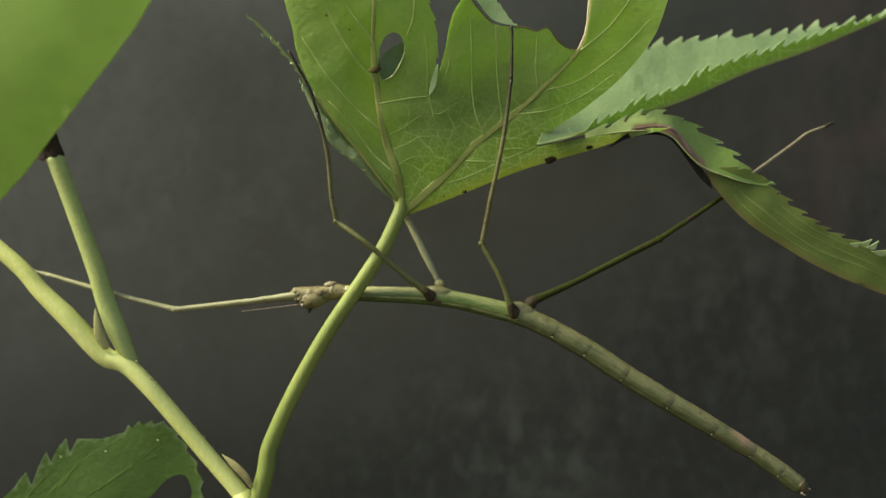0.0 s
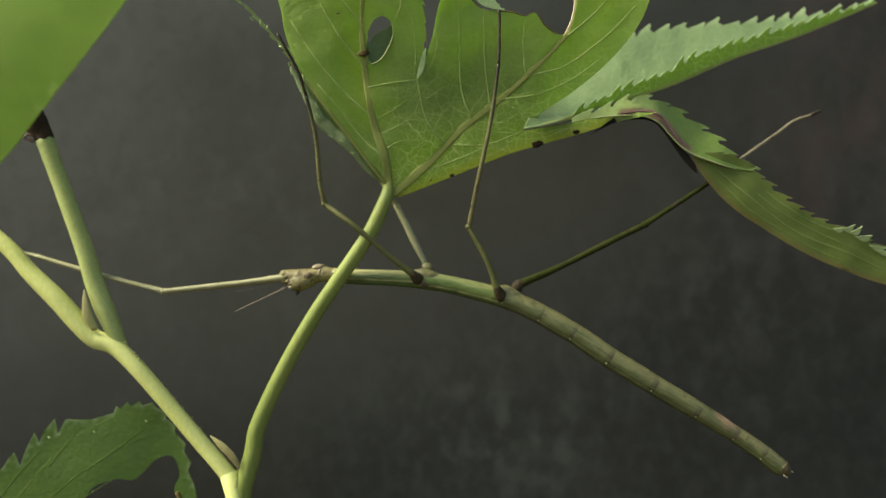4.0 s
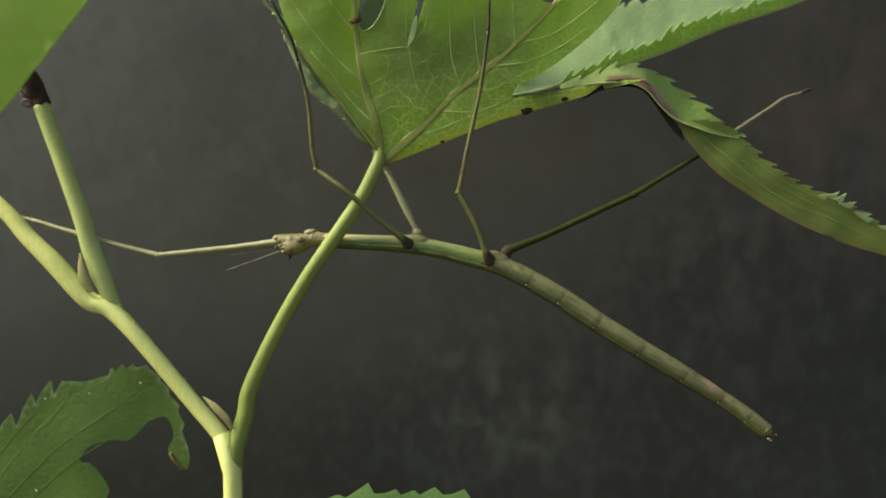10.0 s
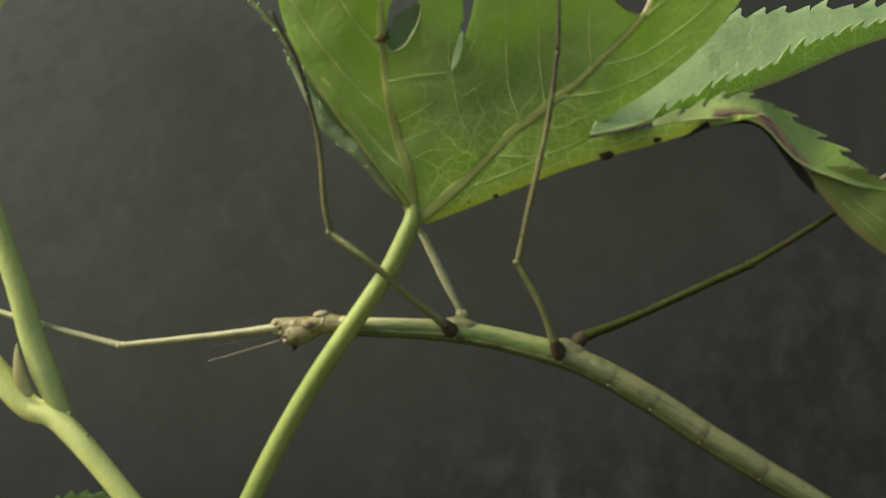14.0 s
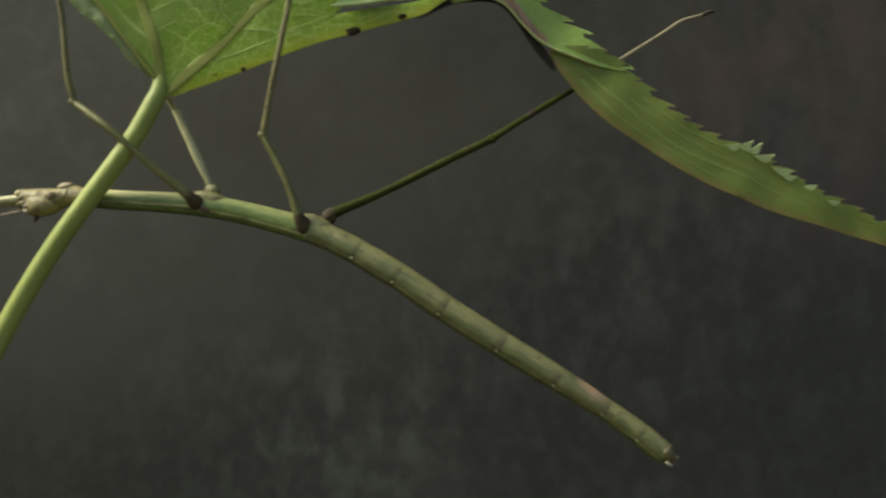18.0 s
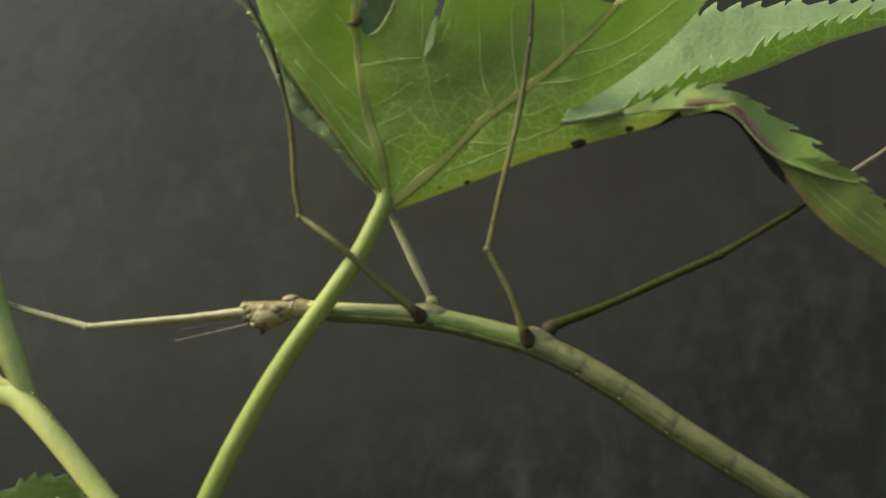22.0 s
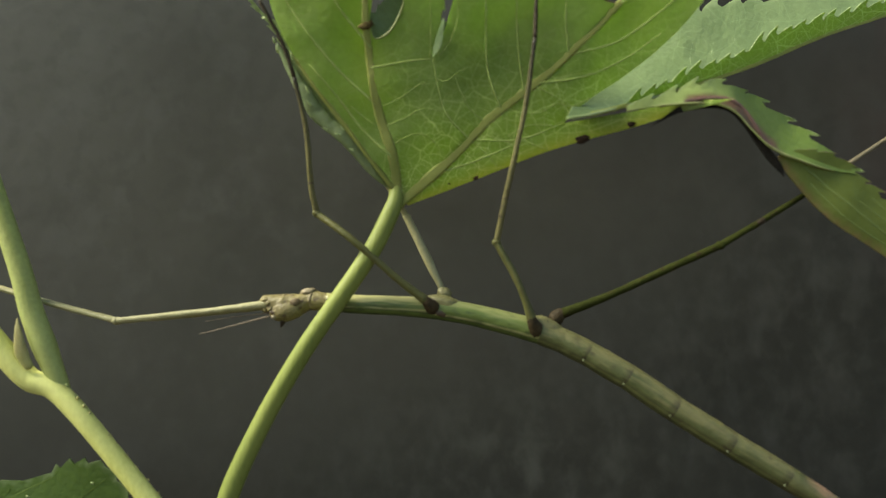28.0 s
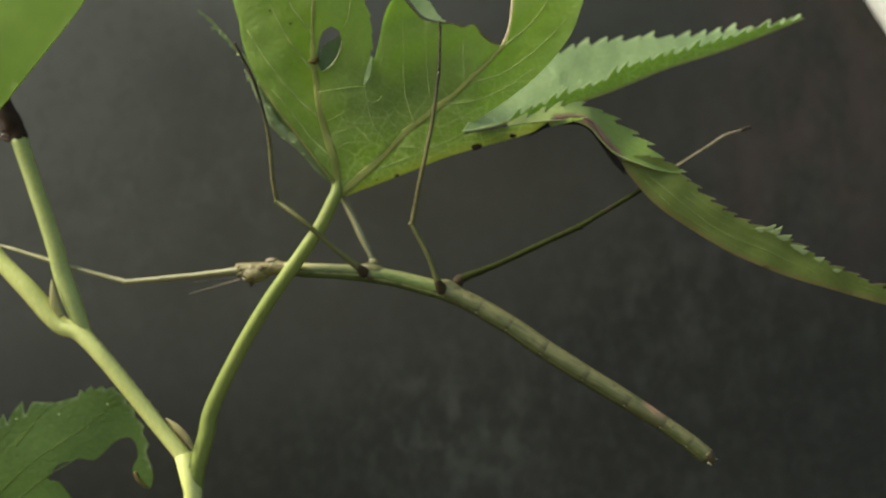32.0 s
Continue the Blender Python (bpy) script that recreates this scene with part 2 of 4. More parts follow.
LEAF_OLD = material("leaf_olive_underside", (0.105, 0.142, 0.024), (0.145, 0.185, 0.036), 0.55, 140, 1700, 0.2, 0.45, (0.33, 0.42, 0.06), 520, (0.15, 0.21, 0.06), (0.2, 0.12, 0.05), net_power=0.3)
LEAF_DARK = material("leaf_dark_green", (0.046, 0.09, 0.012), (0.07, 0.122, 0.018), 0.45, 120, 1500, 0.25, 0.3, (0.08, 0.18, 0.02), 420, (0.05, 0.1, 0.025), (0.24, 0.3, 0.16), net_power=0.4)
VEIN = material("pale_leaf_midrib", (0.265, 0.295, 0.085), (0.32, 0.345, 0.11), 0.6, 200, 1800, 0.15, 0.5, (0.55, 0.58, 0.17), spec=0.2)
VEIN_SIDE = material("pale_leaf_vein", (0.27, 0.345, 0.105), (0.34, 0.41, 0.14), 0.6, 200, 1800, 0.1, 0.4, (0.9, 1.0, 0.4), spec=0.15)
VEIN_TOP = material("pale_upper_vein", (0.29, 0.37, 0.2), (0.34, 0.42, 0.235), 0.5, 200, 1800, 0.1, 0.3, (0.3, 0.45, 0.12))
VEIN_DARK = material("green_leaf_vein", (0.066, 0.11, 0.019), (0.086, 0.13, 0.026), 0.6, 200, 1800, 0.15, 0.3, (0.12, 0.24, 0.03), spec=0.15)
VEIN_OLD = material("olive_leaf_rib", (0.12, 0.165, 0.038), (0.155, 0.2, 0.05), 0.6, 200, 1800, 0.15, 0.3, (0.24, 0.34, 0.06))
VEIN_DRY = material("dry_bare_vein", (0.34, 0.26, 0.15), (0.46, 0.38, 0.24), 0.6, 200, 1800, 0.2)
STEM = material("green_stem_skin", (0.425, 0.44, 0.13), (0.53, 0.54, 0.19), 0.5, 130, 1900, 0.16, stretch=(1, 1, 0.5), stain=(0.24, 0.275, 0.085), stain_at=0.7)
STEM_BASE = material("green_stem_base_skin", (0.34, 0.37, 0.11), (0.44, 0.46, 0.155), 0.5, 130, 1900, 0.16, stretch=(1, 1, 0.5), stain=(0.18, 0.22, 0.06), stain_at=0.66)
STALK = material("green_leaf_stalk_skin", (0.118, 0.15, 0.032), (0.166, 0.195, 0.048), 0.55, 130, 1900, 0.25, stretch=(1, 1, 0.4), stain=(0.11, 0.15, 0.034), stain_at=0.62, spec=0.25)
SHOOT = material("dull_green_stem_skin", (0.24, 0.275, 0.085), (0.31, 0.345, 0.115), 0.55, 130, 1900, 0.25, stain=(0.17, 0.2, 0.085), stain_at=0.7)
LEAF_NEAR = material("smooth_fresh_leaf", (0.225, 0.325, 0.06), (0.325, 0.44, 0.095), 0.5, 45, 300, 0.05, 0.62, (0.75, 1.0, 0.2))
LEAF_BEND = material("dark_upper_leaf_side", (0.1, 0.155, 0.028), (0.14, 0.205, 0.046), 0.42, 150, 1500, 0.3, 0.35, (0.2, 0.38, 0.06), 620, (0.18, 0.27, 0.1), (0.36, 0.44, 0.15), pigment_colour=(0.17, 0.085, 0.06), net_power=0.25)
LEAF_BACK = material("grey_green_leaf_back", (0.12, 0.17, 0.062), (0.165, 0.22, 0.085), 0.5, 120, 1500, 0.25, 0.35, (0.3, 0.42, 0.1), 560, (0.2, 0.27, 0.12))
ROLL_PALE = material("pale_rolled_leaf", (0.12, 0.165, 0.075), (0.18, 0.23, 0.11), 0.5, 200, 1500, 0.3, 0.25, (0.32, 0.42, 0.18))
BACK_PALE = material("pale_backlit_leaf", (0.17, 0.29, 0.1), (0.23, 0.36, 0.13), 0.45, 90, 1500, 0.2, 0.6, (0.36, 0.55, 0.16), 500, (0.3, 0.42, 0.16))
FOLD_LIGHT = material("pale_leaf_fold", (0.34, 0.46, 0.22), (0.42, 0.53, 0.27), 0.45, 200, 1500, 0.2, 0.4, (0.5, 0.65, 0.3))
BARK = material("dark_withered_stub", (0.012, 0.007, 0.005), (0.05, 0.03, 0.02), 0.8, 300, 2200, 0.6, spec=0.15)
BUD = material("pinkish_green_bud", (0.2, 0.15, 0.065), (0.24, 0.25, 0.09), 0.5, 260, 1800, 0.2)
ROT = material("withered_brown_leaf", (0.045, 0.024, 0.02), (0.19, 0.11, 0.085), 0.6, 620, 2000, 0.5, stretch=(1, 1, 0.6))
LOBE_SHADE = material("shaded_leaf_underside", (0.004, 0.004, 0.003), (0.012, 0.01, 0.007), 0.8, 300, 2000, 0.4, spec=0.1)
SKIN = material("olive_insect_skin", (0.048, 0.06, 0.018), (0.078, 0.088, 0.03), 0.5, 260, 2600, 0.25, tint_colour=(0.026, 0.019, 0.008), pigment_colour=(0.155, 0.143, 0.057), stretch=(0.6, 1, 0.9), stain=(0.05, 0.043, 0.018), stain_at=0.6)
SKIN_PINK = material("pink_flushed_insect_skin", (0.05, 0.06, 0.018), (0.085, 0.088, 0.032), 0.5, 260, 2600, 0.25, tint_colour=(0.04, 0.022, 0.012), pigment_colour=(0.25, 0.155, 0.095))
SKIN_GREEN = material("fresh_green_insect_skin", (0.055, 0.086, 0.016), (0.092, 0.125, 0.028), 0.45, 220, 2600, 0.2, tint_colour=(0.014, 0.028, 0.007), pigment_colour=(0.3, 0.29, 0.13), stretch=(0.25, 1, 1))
SKIN_HIP = material("tan_insect_hip", (0.085, 0.086, 0.028), (0.15, 0.138, 0.056), 0.5, 420, 2600, 0.4, stain=(0.05, 0.04, 0.02), stain_at=0.58)
SKIN_HEAD = material("yellowish_insect_skin", (0.09, 0.076, 0.025), (0.165, 0.138, 0.053), 0.55, 620, 2600, 0.4, stain=(0.055, 0.036, 0.018), stain_at=0.54)
LEG = material("olive_leg_skin", (0.052, 0.056, 0.015), (0.09, 0.089, 0.028), 0.5, 260, 2400, 0.3, stain=(0.05, 0.036, 0.018), stain_at=0.63, spec=0.3)
LEG_SHIN = material("brownish_leg_skin", (0.072, 0.067, 0.023), (0.112, 0.102, 0.04), 0.5, 260, 2400, 0.3, tint_colour=(0.018, 0.014, 0.008), stain=(0.045, 0.032, 0.017), stain_at=0.62, spec=0.3)
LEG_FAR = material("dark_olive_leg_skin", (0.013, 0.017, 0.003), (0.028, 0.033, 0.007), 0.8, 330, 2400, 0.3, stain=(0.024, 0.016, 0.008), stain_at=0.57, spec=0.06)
LEG_TAN_LIT = material("lit_tan_leg_skin", (0.12, 0.1, 0.062), (0.17, 0.145, 0.092), 0.55, 330, 2400, 0.3, stain=(0.07, 0.05, 0.032), stain_at=0.62, spec=0.2)
LEG_PALE = material("pale_leg_skin", (0.18, 0.175, 0.085), (0.26, 0.245, 0.13), 0.5, 300, 2400, 0.3, stain=(0.18, 0.15, 0.09), stain_at=0.68)
JOINT = material("dark_brown_joint", (0.009, 0.006, 0.004), (0.03, 0.02, 0.011), 0.6, 420, 2400, 0.4, spec=0.15)
FOOT = material("dark_foot_skin", (0.016, 0.012, 0.007), (0.042, 0.032, 0.018), 0.6, 420, 2400, 0.4, spec=0.2)
TAIL = material("brown_tail_skin", (0.03, 0.024, 0.01), (0.07, 0.055, 0.024), 0.5, 500, 2400, 0.3, spec=0.3)
ROT_TAN = material("tan_brown_skin", (0.09, 0.07, 0.04), (0.17, 0.14, 0.08), 0.6, 500, 2400, 0.3)
EYE_BROWN = material("brown_eye", (0.075, 0.055, 0.03), (0.115, 0.088, 0.052), 0.6, 700, 2400, 0.2, spec=0.15)
HIP = material("brown_hip_socket", (0.014, 0.01, 0.005), (0.045, 0.032, 0.014), 0.65, 700, 2400, 0.4, spec=0.15)
FOLD_PALE = material("pale_fold", (0.24, 0.3, 0.1), (0.34, 0.36, 0.16), 0.5, 300, 2000, 0.2, 0.3, (0.3, 0.4, 0.1))
TOOTH_PALE = material("pale_leaf_tooth", (0.3, 0.38, 0.17), (0.4, 0.47, 0.23), 0.45, 400, 2000, 0.2, 0.3, (0.4, 0.55, 0.25))
FEELER = material("brownish_feeler", (0.12, 0.09, 0.06), (0.18, 0.14, 0.1), 0.6, 400, 2400, 0.2)
EYE = material("dull_pale_eye", (0.16, 0.14, 0.09), (0.22, 0.19, 0.13), 0.4, 500, 2400, 0.1)
BROWN_MARK = material("brown_mark", (0.035, 0.024, 0.013), (0.065, 0.044, 0.026), 0.5, 500, 2400, 0.3)
STRIPE_PALE = material("cream_stripe", (0.2, 0.23, 0.12), (0.26, 0.29, 0.16), 0.45, 300, 2400, 0.2)
SPOT = material("black_leaf_spot", (0.006, 0.004, 0.002), (0.026, 0.015, 0.008), 0.8, 500, 2000, 0.3, spec=0.1)
SPOT_BROWN = material("brown_leaf_spot", (0.05, 0.036, 0.012), (0.1, 0.078, 0.03), 0.8, 600, 2000, 0.3, spec=0.1)


def wall_material():
    """Dark, weathered board with faint upright smears, a rusty bloom and light painted in at upper left."""
    m = material("dark_weathered_board", (0.0172, 0.0176, 0.0152), (0.0226, 0.023, 0.02), 0.75, 14, 420, 0.15, spec=0.12)
    n, l = m.node_tree.nodes, m.node_tree.links
    shader = n["Principled BSDF"]
    colour = shader.inputs["Base Color"].links[0].from_socket
    where = n.new("ShaderNodeTexCoord").outputs["Object"]

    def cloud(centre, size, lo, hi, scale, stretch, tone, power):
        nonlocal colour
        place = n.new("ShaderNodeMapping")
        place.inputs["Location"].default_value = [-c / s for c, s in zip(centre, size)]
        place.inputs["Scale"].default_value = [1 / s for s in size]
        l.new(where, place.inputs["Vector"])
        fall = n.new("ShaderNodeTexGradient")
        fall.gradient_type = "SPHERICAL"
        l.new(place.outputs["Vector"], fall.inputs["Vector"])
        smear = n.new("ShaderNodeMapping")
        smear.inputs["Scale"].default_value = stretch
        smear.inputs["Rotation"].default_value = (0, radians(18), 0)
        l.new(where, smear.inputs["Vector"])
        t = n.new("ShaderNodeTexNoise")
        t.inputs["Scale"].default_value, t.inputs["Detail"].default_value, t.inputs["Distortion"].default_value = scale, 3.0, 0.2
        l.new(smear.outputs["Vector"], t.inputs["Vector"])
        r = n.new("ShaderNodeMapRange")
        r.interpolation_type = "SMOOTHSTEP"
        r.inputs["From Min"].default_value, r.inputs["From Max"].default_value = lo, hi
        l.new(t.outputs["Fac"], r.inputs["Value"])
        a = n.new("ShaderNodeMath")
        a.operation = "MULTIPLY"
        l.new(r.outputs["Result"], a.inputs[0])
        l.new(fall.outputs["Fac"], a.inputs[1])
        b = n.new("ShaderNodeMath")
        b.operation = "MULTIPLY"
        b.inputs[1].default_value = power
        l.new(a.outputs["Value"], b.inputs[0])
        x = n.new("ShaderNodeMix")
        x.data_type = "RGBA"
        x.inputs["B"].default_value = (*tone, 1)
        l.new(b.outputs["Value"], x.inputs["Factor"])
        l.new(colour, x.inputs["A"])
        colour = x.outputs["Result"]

    # light falling on the board's upper left, put in as a paler tone
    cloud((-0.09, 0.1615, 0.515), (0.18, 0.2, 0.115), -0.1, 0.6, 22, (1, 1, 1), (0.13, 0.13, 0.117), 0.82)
    cloud((0.010, 0.1615, 0.417), (0.034, 0.05, 0.028), 0.44, 0.75, 190, (1.1, 1, 0.8), (0.07, 0.074, 0.066), 0.55)
    cloud((0.055, 0.1615, 0.44), (0.06, 0.05, 0.06), 0.45, 0.75, 150, (1.1, 1, 0.8), (0.058, 0.058, 0.053), 0.45)
    cloud((-0.05, 0.1615, 0.47), (0.08, 0.05, 0.06), 0.47, 0.72, 170, (1, 1, 0.85), (0.087, 0.088, 0.085), 0.36)
    cloud((0.085, 0.1615, 0.485), (0.03, 0.05, 0.05), 0.3, 0.7, 60, (1.4, 1, 0.7), (0.08, 0.05, 0.047), 0.7)
    cloud((0.0, 0.1615, 0.45), (0.4, 0.3, 0.3), 0.45, 0.68, 380, (1, 1, 0.9), (0.04, 0.042, 0.037), 0.3)
    cloud((0.04, 0.1615, 0.44), (0.11, 0.05, 0.07), 0.52, 0.72, 180, (1.2, 1, 0.6), (0.05, 0.053, 0.05), 0.3)
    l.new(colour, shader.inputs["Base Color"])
    return m


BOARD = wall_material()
SOIL = material("dark_soil", (0.03, 0.022, 0.015), (0.07, 0.055, 0.04), 0.9, 30, 300, 0.8)
TRIM = material("pale_painted_trim", (0.5, 0.51, 0.5), (0.62, 0.62, 0.6), 0.6, 60, 700, 0.2)


# ---- the setting ----
def slab(lo, hi):
    bm = bmesh.new()
    bmesh.ops.create_cube(bm, size=1)
    for v in bm.verts:
        v.co = Vector([lo[i] + (v.co[i] + 0.5) * (hi[i] - lo[i]) for i in range(3)])
    return bm


ground = part("ground", slab((-400, -400, -0.2), (400, 400, 0.0)), SOIL, None, smooth=False)
tagged(ground, "bare dark soil at the foot of the wall", "ground", kind="structure")
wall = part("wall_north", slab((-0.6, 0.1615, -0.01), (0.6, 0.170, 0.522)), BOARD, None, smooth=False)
tagged(wall, "dark weathered board with faint pale smears", "wall", kind="structure")
strip = slab((-0.006, 0.157, -0.12), (0.006, 0.163, 0.12))
bmesh.ops.bevel(strip, geom=strip.edges, offset=0.001, segments=2)
bmesh.ops.rotate(strip, verts=strip.verts, cent=(0, 0.16, 0), matrix=Matrix.Rotation(radians(-31), 3, "Y"))
bmesh.ops.translate(strip, verts=strip.verts, vec=(0.1005, 0, 0.5005))
trim = part("trim", strip, TRIM, None)
tagged(trim, "pale painted strip across the dark board", "trim", kind="structure")

# ---- the plant ----
plant = thing("plant", mm(-31, 135, -450), "green climbing shrub with jagged, partly eaten leaves", "plant")
STEM_TOP = [(-92, 139, 22), (-80.2, 138, 13), (-68.5, 137, 3.5), (-64.2, 136.6, -1.1), (-59.8, 136.3, -5.4), (-56.3, 136.2, -9.3), (-53.8, 136.2, -11.7), (-51, 136.1, -12.7), (-47.2, 135.7, -16.2), (-42, 135.6, -22.3), (-37.5, 135.5, -27.7), (-33.4, 135.3, -32.5), (-31.8, 135.2, -35)]
stem = part("stem", tube(STEM_TOP, [1.15, 1.17, 1.17, 1.19, 1.22, 1.3, 1.52, 1.54, 1.34, 1.27, 1.24, 1.24, 1.3], 110, 24, 0.007), STEM, plant, "smooth yellow-green stem with a swollen joint")
STEM_LOW = [(-32.9, 135.3, -32.8), (-31.8, 135.0, -36), (-31.1, 135.0, -40.3), (-31.5, 135.2, -60), (-34, 136, -120), (-28, 137, -260), (-31, 135, -450)]
part("stem", tube(STEM_LOW, [1.45, 1.6, 1.7, 2.0, 2.6, 3.2, 3.8], 60, 14, 0.05), STEM_BASE, plant)
SHOOT_LINE = [(-49.6, 136.5, -13.9), (-51.6, 136.3, -8.9), (-53.9, 136.4, -3.1), (-55.5, 136.5, 2.3), (-59.2, 137, 12.3), (-62, 137.3, 19.9)]
part("side_shoot", tube(SHOOT_LINE, [1.0, 1.55, 1.42, 1.33, 1.28, 1.36], 60, 20, 0.007), SHOOT, plant, "dull green upright shoot")
part("stub", tube([(-62.0, 137.35, 19.8), (-62.5, 137.2, 21.4), (-63.4, 136.4, 23.9), (-65.2, 135.6, 28), (-67.5, 135, 31.5)], [1.38, 1.6, 1.35, 1.0, 0.75], 36, 18, 0.16), BARK, plant, "dark withered joint of the shoot")
for x, z, dx, dz in ((-64.3, 19.6, -0.5, 0.5), (-64.5, 21.2, -0.5, 1.3), (-64.6, 22.6, -0.7, 1.2), (-64.1, 20.4, -0.7, -0.2)):
    part("dry_scale", tube([(x + 0.8, 136.6, z), (x, 136.3, z + 0.3), (x + dx, 136.1, z + dz)], [0.35, 0.3, 0.08], 10, 8, 0.3), ROT, plant, "small dry scale at the joint")
PETIOLE = [(-31.2, 135.6, -39), (-30.6, 135.3, -35.0), (-29.1, 135.2, -29.7), (-28.2, 135.2, -25.3), (-24, 134.9, -16.5), (-18.9, 134.4, -7.9), (-12.8, 134.1, 0.8), (-10, 134.2, 5.1), (-8.1, 134.6, 9.1), (-7.5, 134.95, 10.8), (-7.4, 135.35, 13.2)]
part("petiole", tube(PETIOLE, [1.42, 1.42, 1.41, 1.4, 1.36, 1.32, 1.29, 1.26, 1.24, 1.22, 1.2, 1.19, 1.18, 1.18, 1.17, 1.17, 1.16, 1.16, 1.15, 1.15, 1.14, 1.13, 1.12, 1.1, 1.0, 0.8], 100, 24, 0.007), STALK, plant, "curved yellow-green leaf stalk")
part("stipule", tube([(-53.39, 134.9, -9.94), (-54.38, 134.7, -7.96), (-54.74, 134.7, -5.72), (-55.0, 134.9, -3.85)], [0.6, 0.85, 0.55, 0.1], 24, 14, 0.1, 0.35), BUD, plant, "pale green stipule with a pinkish tip")
part("stipule", tube([(-53.65, 135.1, -10.05), (-53.87, 135.0, -8.16), (-54.32, 135.0, -6.36)], [0.35, 0.3, 0.06], 16, 10, 0.1, 0.5), BUD, plant)
part("stipule", tube([(-30.96, 134.0, -31.68), (-31.96, 133.7, -29.83), (-33.76, 133.8, -27.99), (-35.47, 134.2, -26.64)], [0.3, 0.62, 0.58, 0.08], 30, 14, 0.1, 0.3), BUD, plant, "pale papery stipule in the fork")
for k, (x, z, r) in enumerate(((-48.5, -12.0, 0.27), (-47.1, -13.6, 0.25), (-46.3, -14.6, 0.24), (-45.6, -15.5, 0.18), (-43.2, -18.2, 0.14), (-42.2, -19.2, 0.13), (-40.9, -20.7, 0.15), (-39.6, -22.2, 0.13), (-38.2, -23.8, 0.14), (-36.9, -25.4, 0.13))):
    part("wart", ball((x - 0.32, 135.3, z - 0.22), (r * 0.9, r * 0.8, r * 0.7), 40, 0.4), FOLD_PALE if k < 1 else BUD, stem, "small pale wart")


def main_depth(x, z):
    """The big leaf leans towards the front as it rises, and is gently wavy between its veins."""
    d = 134.6 - 0.15 * (z - 11)
    d += 0.4 * noise.noise(Vector((x * 0.11, z * 0.11, 0.3))) + 0.3 * noise.noise(Vector((x * 0.22, z * 0.22, 4.0))) + 0.16 * noise.noise(Vector((x * 0.4, z * 0.4, 2.0)))
    return d + 0.02 * max(0.0, -x - 14) ** 2 - 0.012 * max(0.0, x - 18) ** 2


LEFT = [(-7.2, 10.7), (-8.7, 13.9), (-11.4, 16.7), (-14.7, 20.8), (-17.2, 24.7), (-19.6, 28.1), (-21.6, 31.8), (-22.8, 35.2), (-23.3, 38.5), (-24.2, 41.7), (-24.9, 45), (-25.3, 49)]
TOP_LEFT = [(-25.3, 49), (-22.8, 53.7), (-16.8, 56.8), (-10.2, 55.1), (-5.4, 49.5), (-3.1, 43.9)]
GAP_LEFT = [(-3.1, 43.9), (-2.4, 40.6), (-1.6, 38), (-1.4, 34.9), (-1.9, 31), (-2.7, 27.6)]
GAP_RIGHT = [(-2.7, 27.6), (-1.7, 29.8), (-0.8, 32.4), (-0.1, 34.8), (0.5, 37.8), (1.3, 40), (2.3, 41.5), (3.1, 42.8)]
TORN = [(3.1, 42.8), (4.3, 41), (7.1, 38.2), (9.6, 37.7), (11.8, 37.5), (13.7, 36.9), (15.3, 37.3), (16.9, 35.4), (18.6, 34.3), (20.1, 33.9)]
NOTCH = [(20.1, 33.9), (21, 36.2), (21.6, 40.3), (21.7, 44.3), (23.1, 52.3)]
TOP_RIGHT = [(23.1, 52.3), (26.4, 55.4), (29.7, 54.5), (32.3, 50.6), (33.7, 46.5), (33.2, 42.5)]
RIGHT = [(33.2, 42.5), (32.1, 38.9), (30.9, 35.6), (28.4, 32.1), (25, 28.7), (20.8, 25.5), (16.5, 22.7), (13.4, 19.9)]
FOLD = [(13.4, 19.9), (17.8, 20.6), (23.4, 21.4), (28.6, 22.2), (33.3, 22)]
MARGIN = [(33.3, 22), (31.2, 21.6), (26.9, 20.7), (21.7, 19.2), (16.5, 17.9), (11.3, 16.4), (5.1, 14.1), (-1, 11.8), (-5.9, 10)]
HOLE = [(-10, 35), (-9.1, 36.5), (-7.8, 37.1), (-6.5, 36.2), (-6.2, 34.5), (-7, 32.5), (-8.2, 30.8), (-9.7, 30.2), (-10.4, 31.7), (-10.2, 33.5), (-10, 35)]
edges = [line(LEFT, 60), line(TOP_LEFT, 40, 0.5, 2.6, 0.6), line(GAP_LEFT, 30, 0.35, 2.7, 0.8), line(GAP_RIGHT, 30), line(TORN, 34), line(NOTCH, 24), line(TOP_RIGHT, 30), line(RIGHT, 60), line(FOLD, 30), line(MARGIN, 60)]
yellow = near_line(MARGIN[2:], 1.4)
FRESH = [near_line([(-10.2, 24), (-11, 31), (-12.5, 37), (-15, 44), (-17, 52)], 5.5), near_line([(-4, 13.6), (3, 17.5), (11, 20), (18, 23.4)], 6.0), near_line([(22, 32.5), (26, 38), (29, 46)], 6.0)]


def fresh(x, z):
    """Where the blade is a fresher yellow-green."""
    return min(1.0, 1.0 * max(f(x, z) for f in FRESH) * (0.65 + 0.5 * noise.noise(Vector((x * 0.3, z * 0.3, 6.0)))))


def veined(x, z):
    """How clearly the net of fine veins stands out: most near the stalk and the lower margin."""
    low = min(1.0, max(0.06, 1.3 - (z - 14) / 14 + max(0.0, x - 12) * 0.012))
    return low * min(1.0, max(0.22, (x + 10.5) / 3.5))


leaf = part("leaf", sheet(edges, main_depth, line(HOLE, 40)[:-1], 0.9, yellow, pigment=fresh, veined=veined), LEAF, plant, "large green leaf seen from below, holed and eaten", thick=0.22)


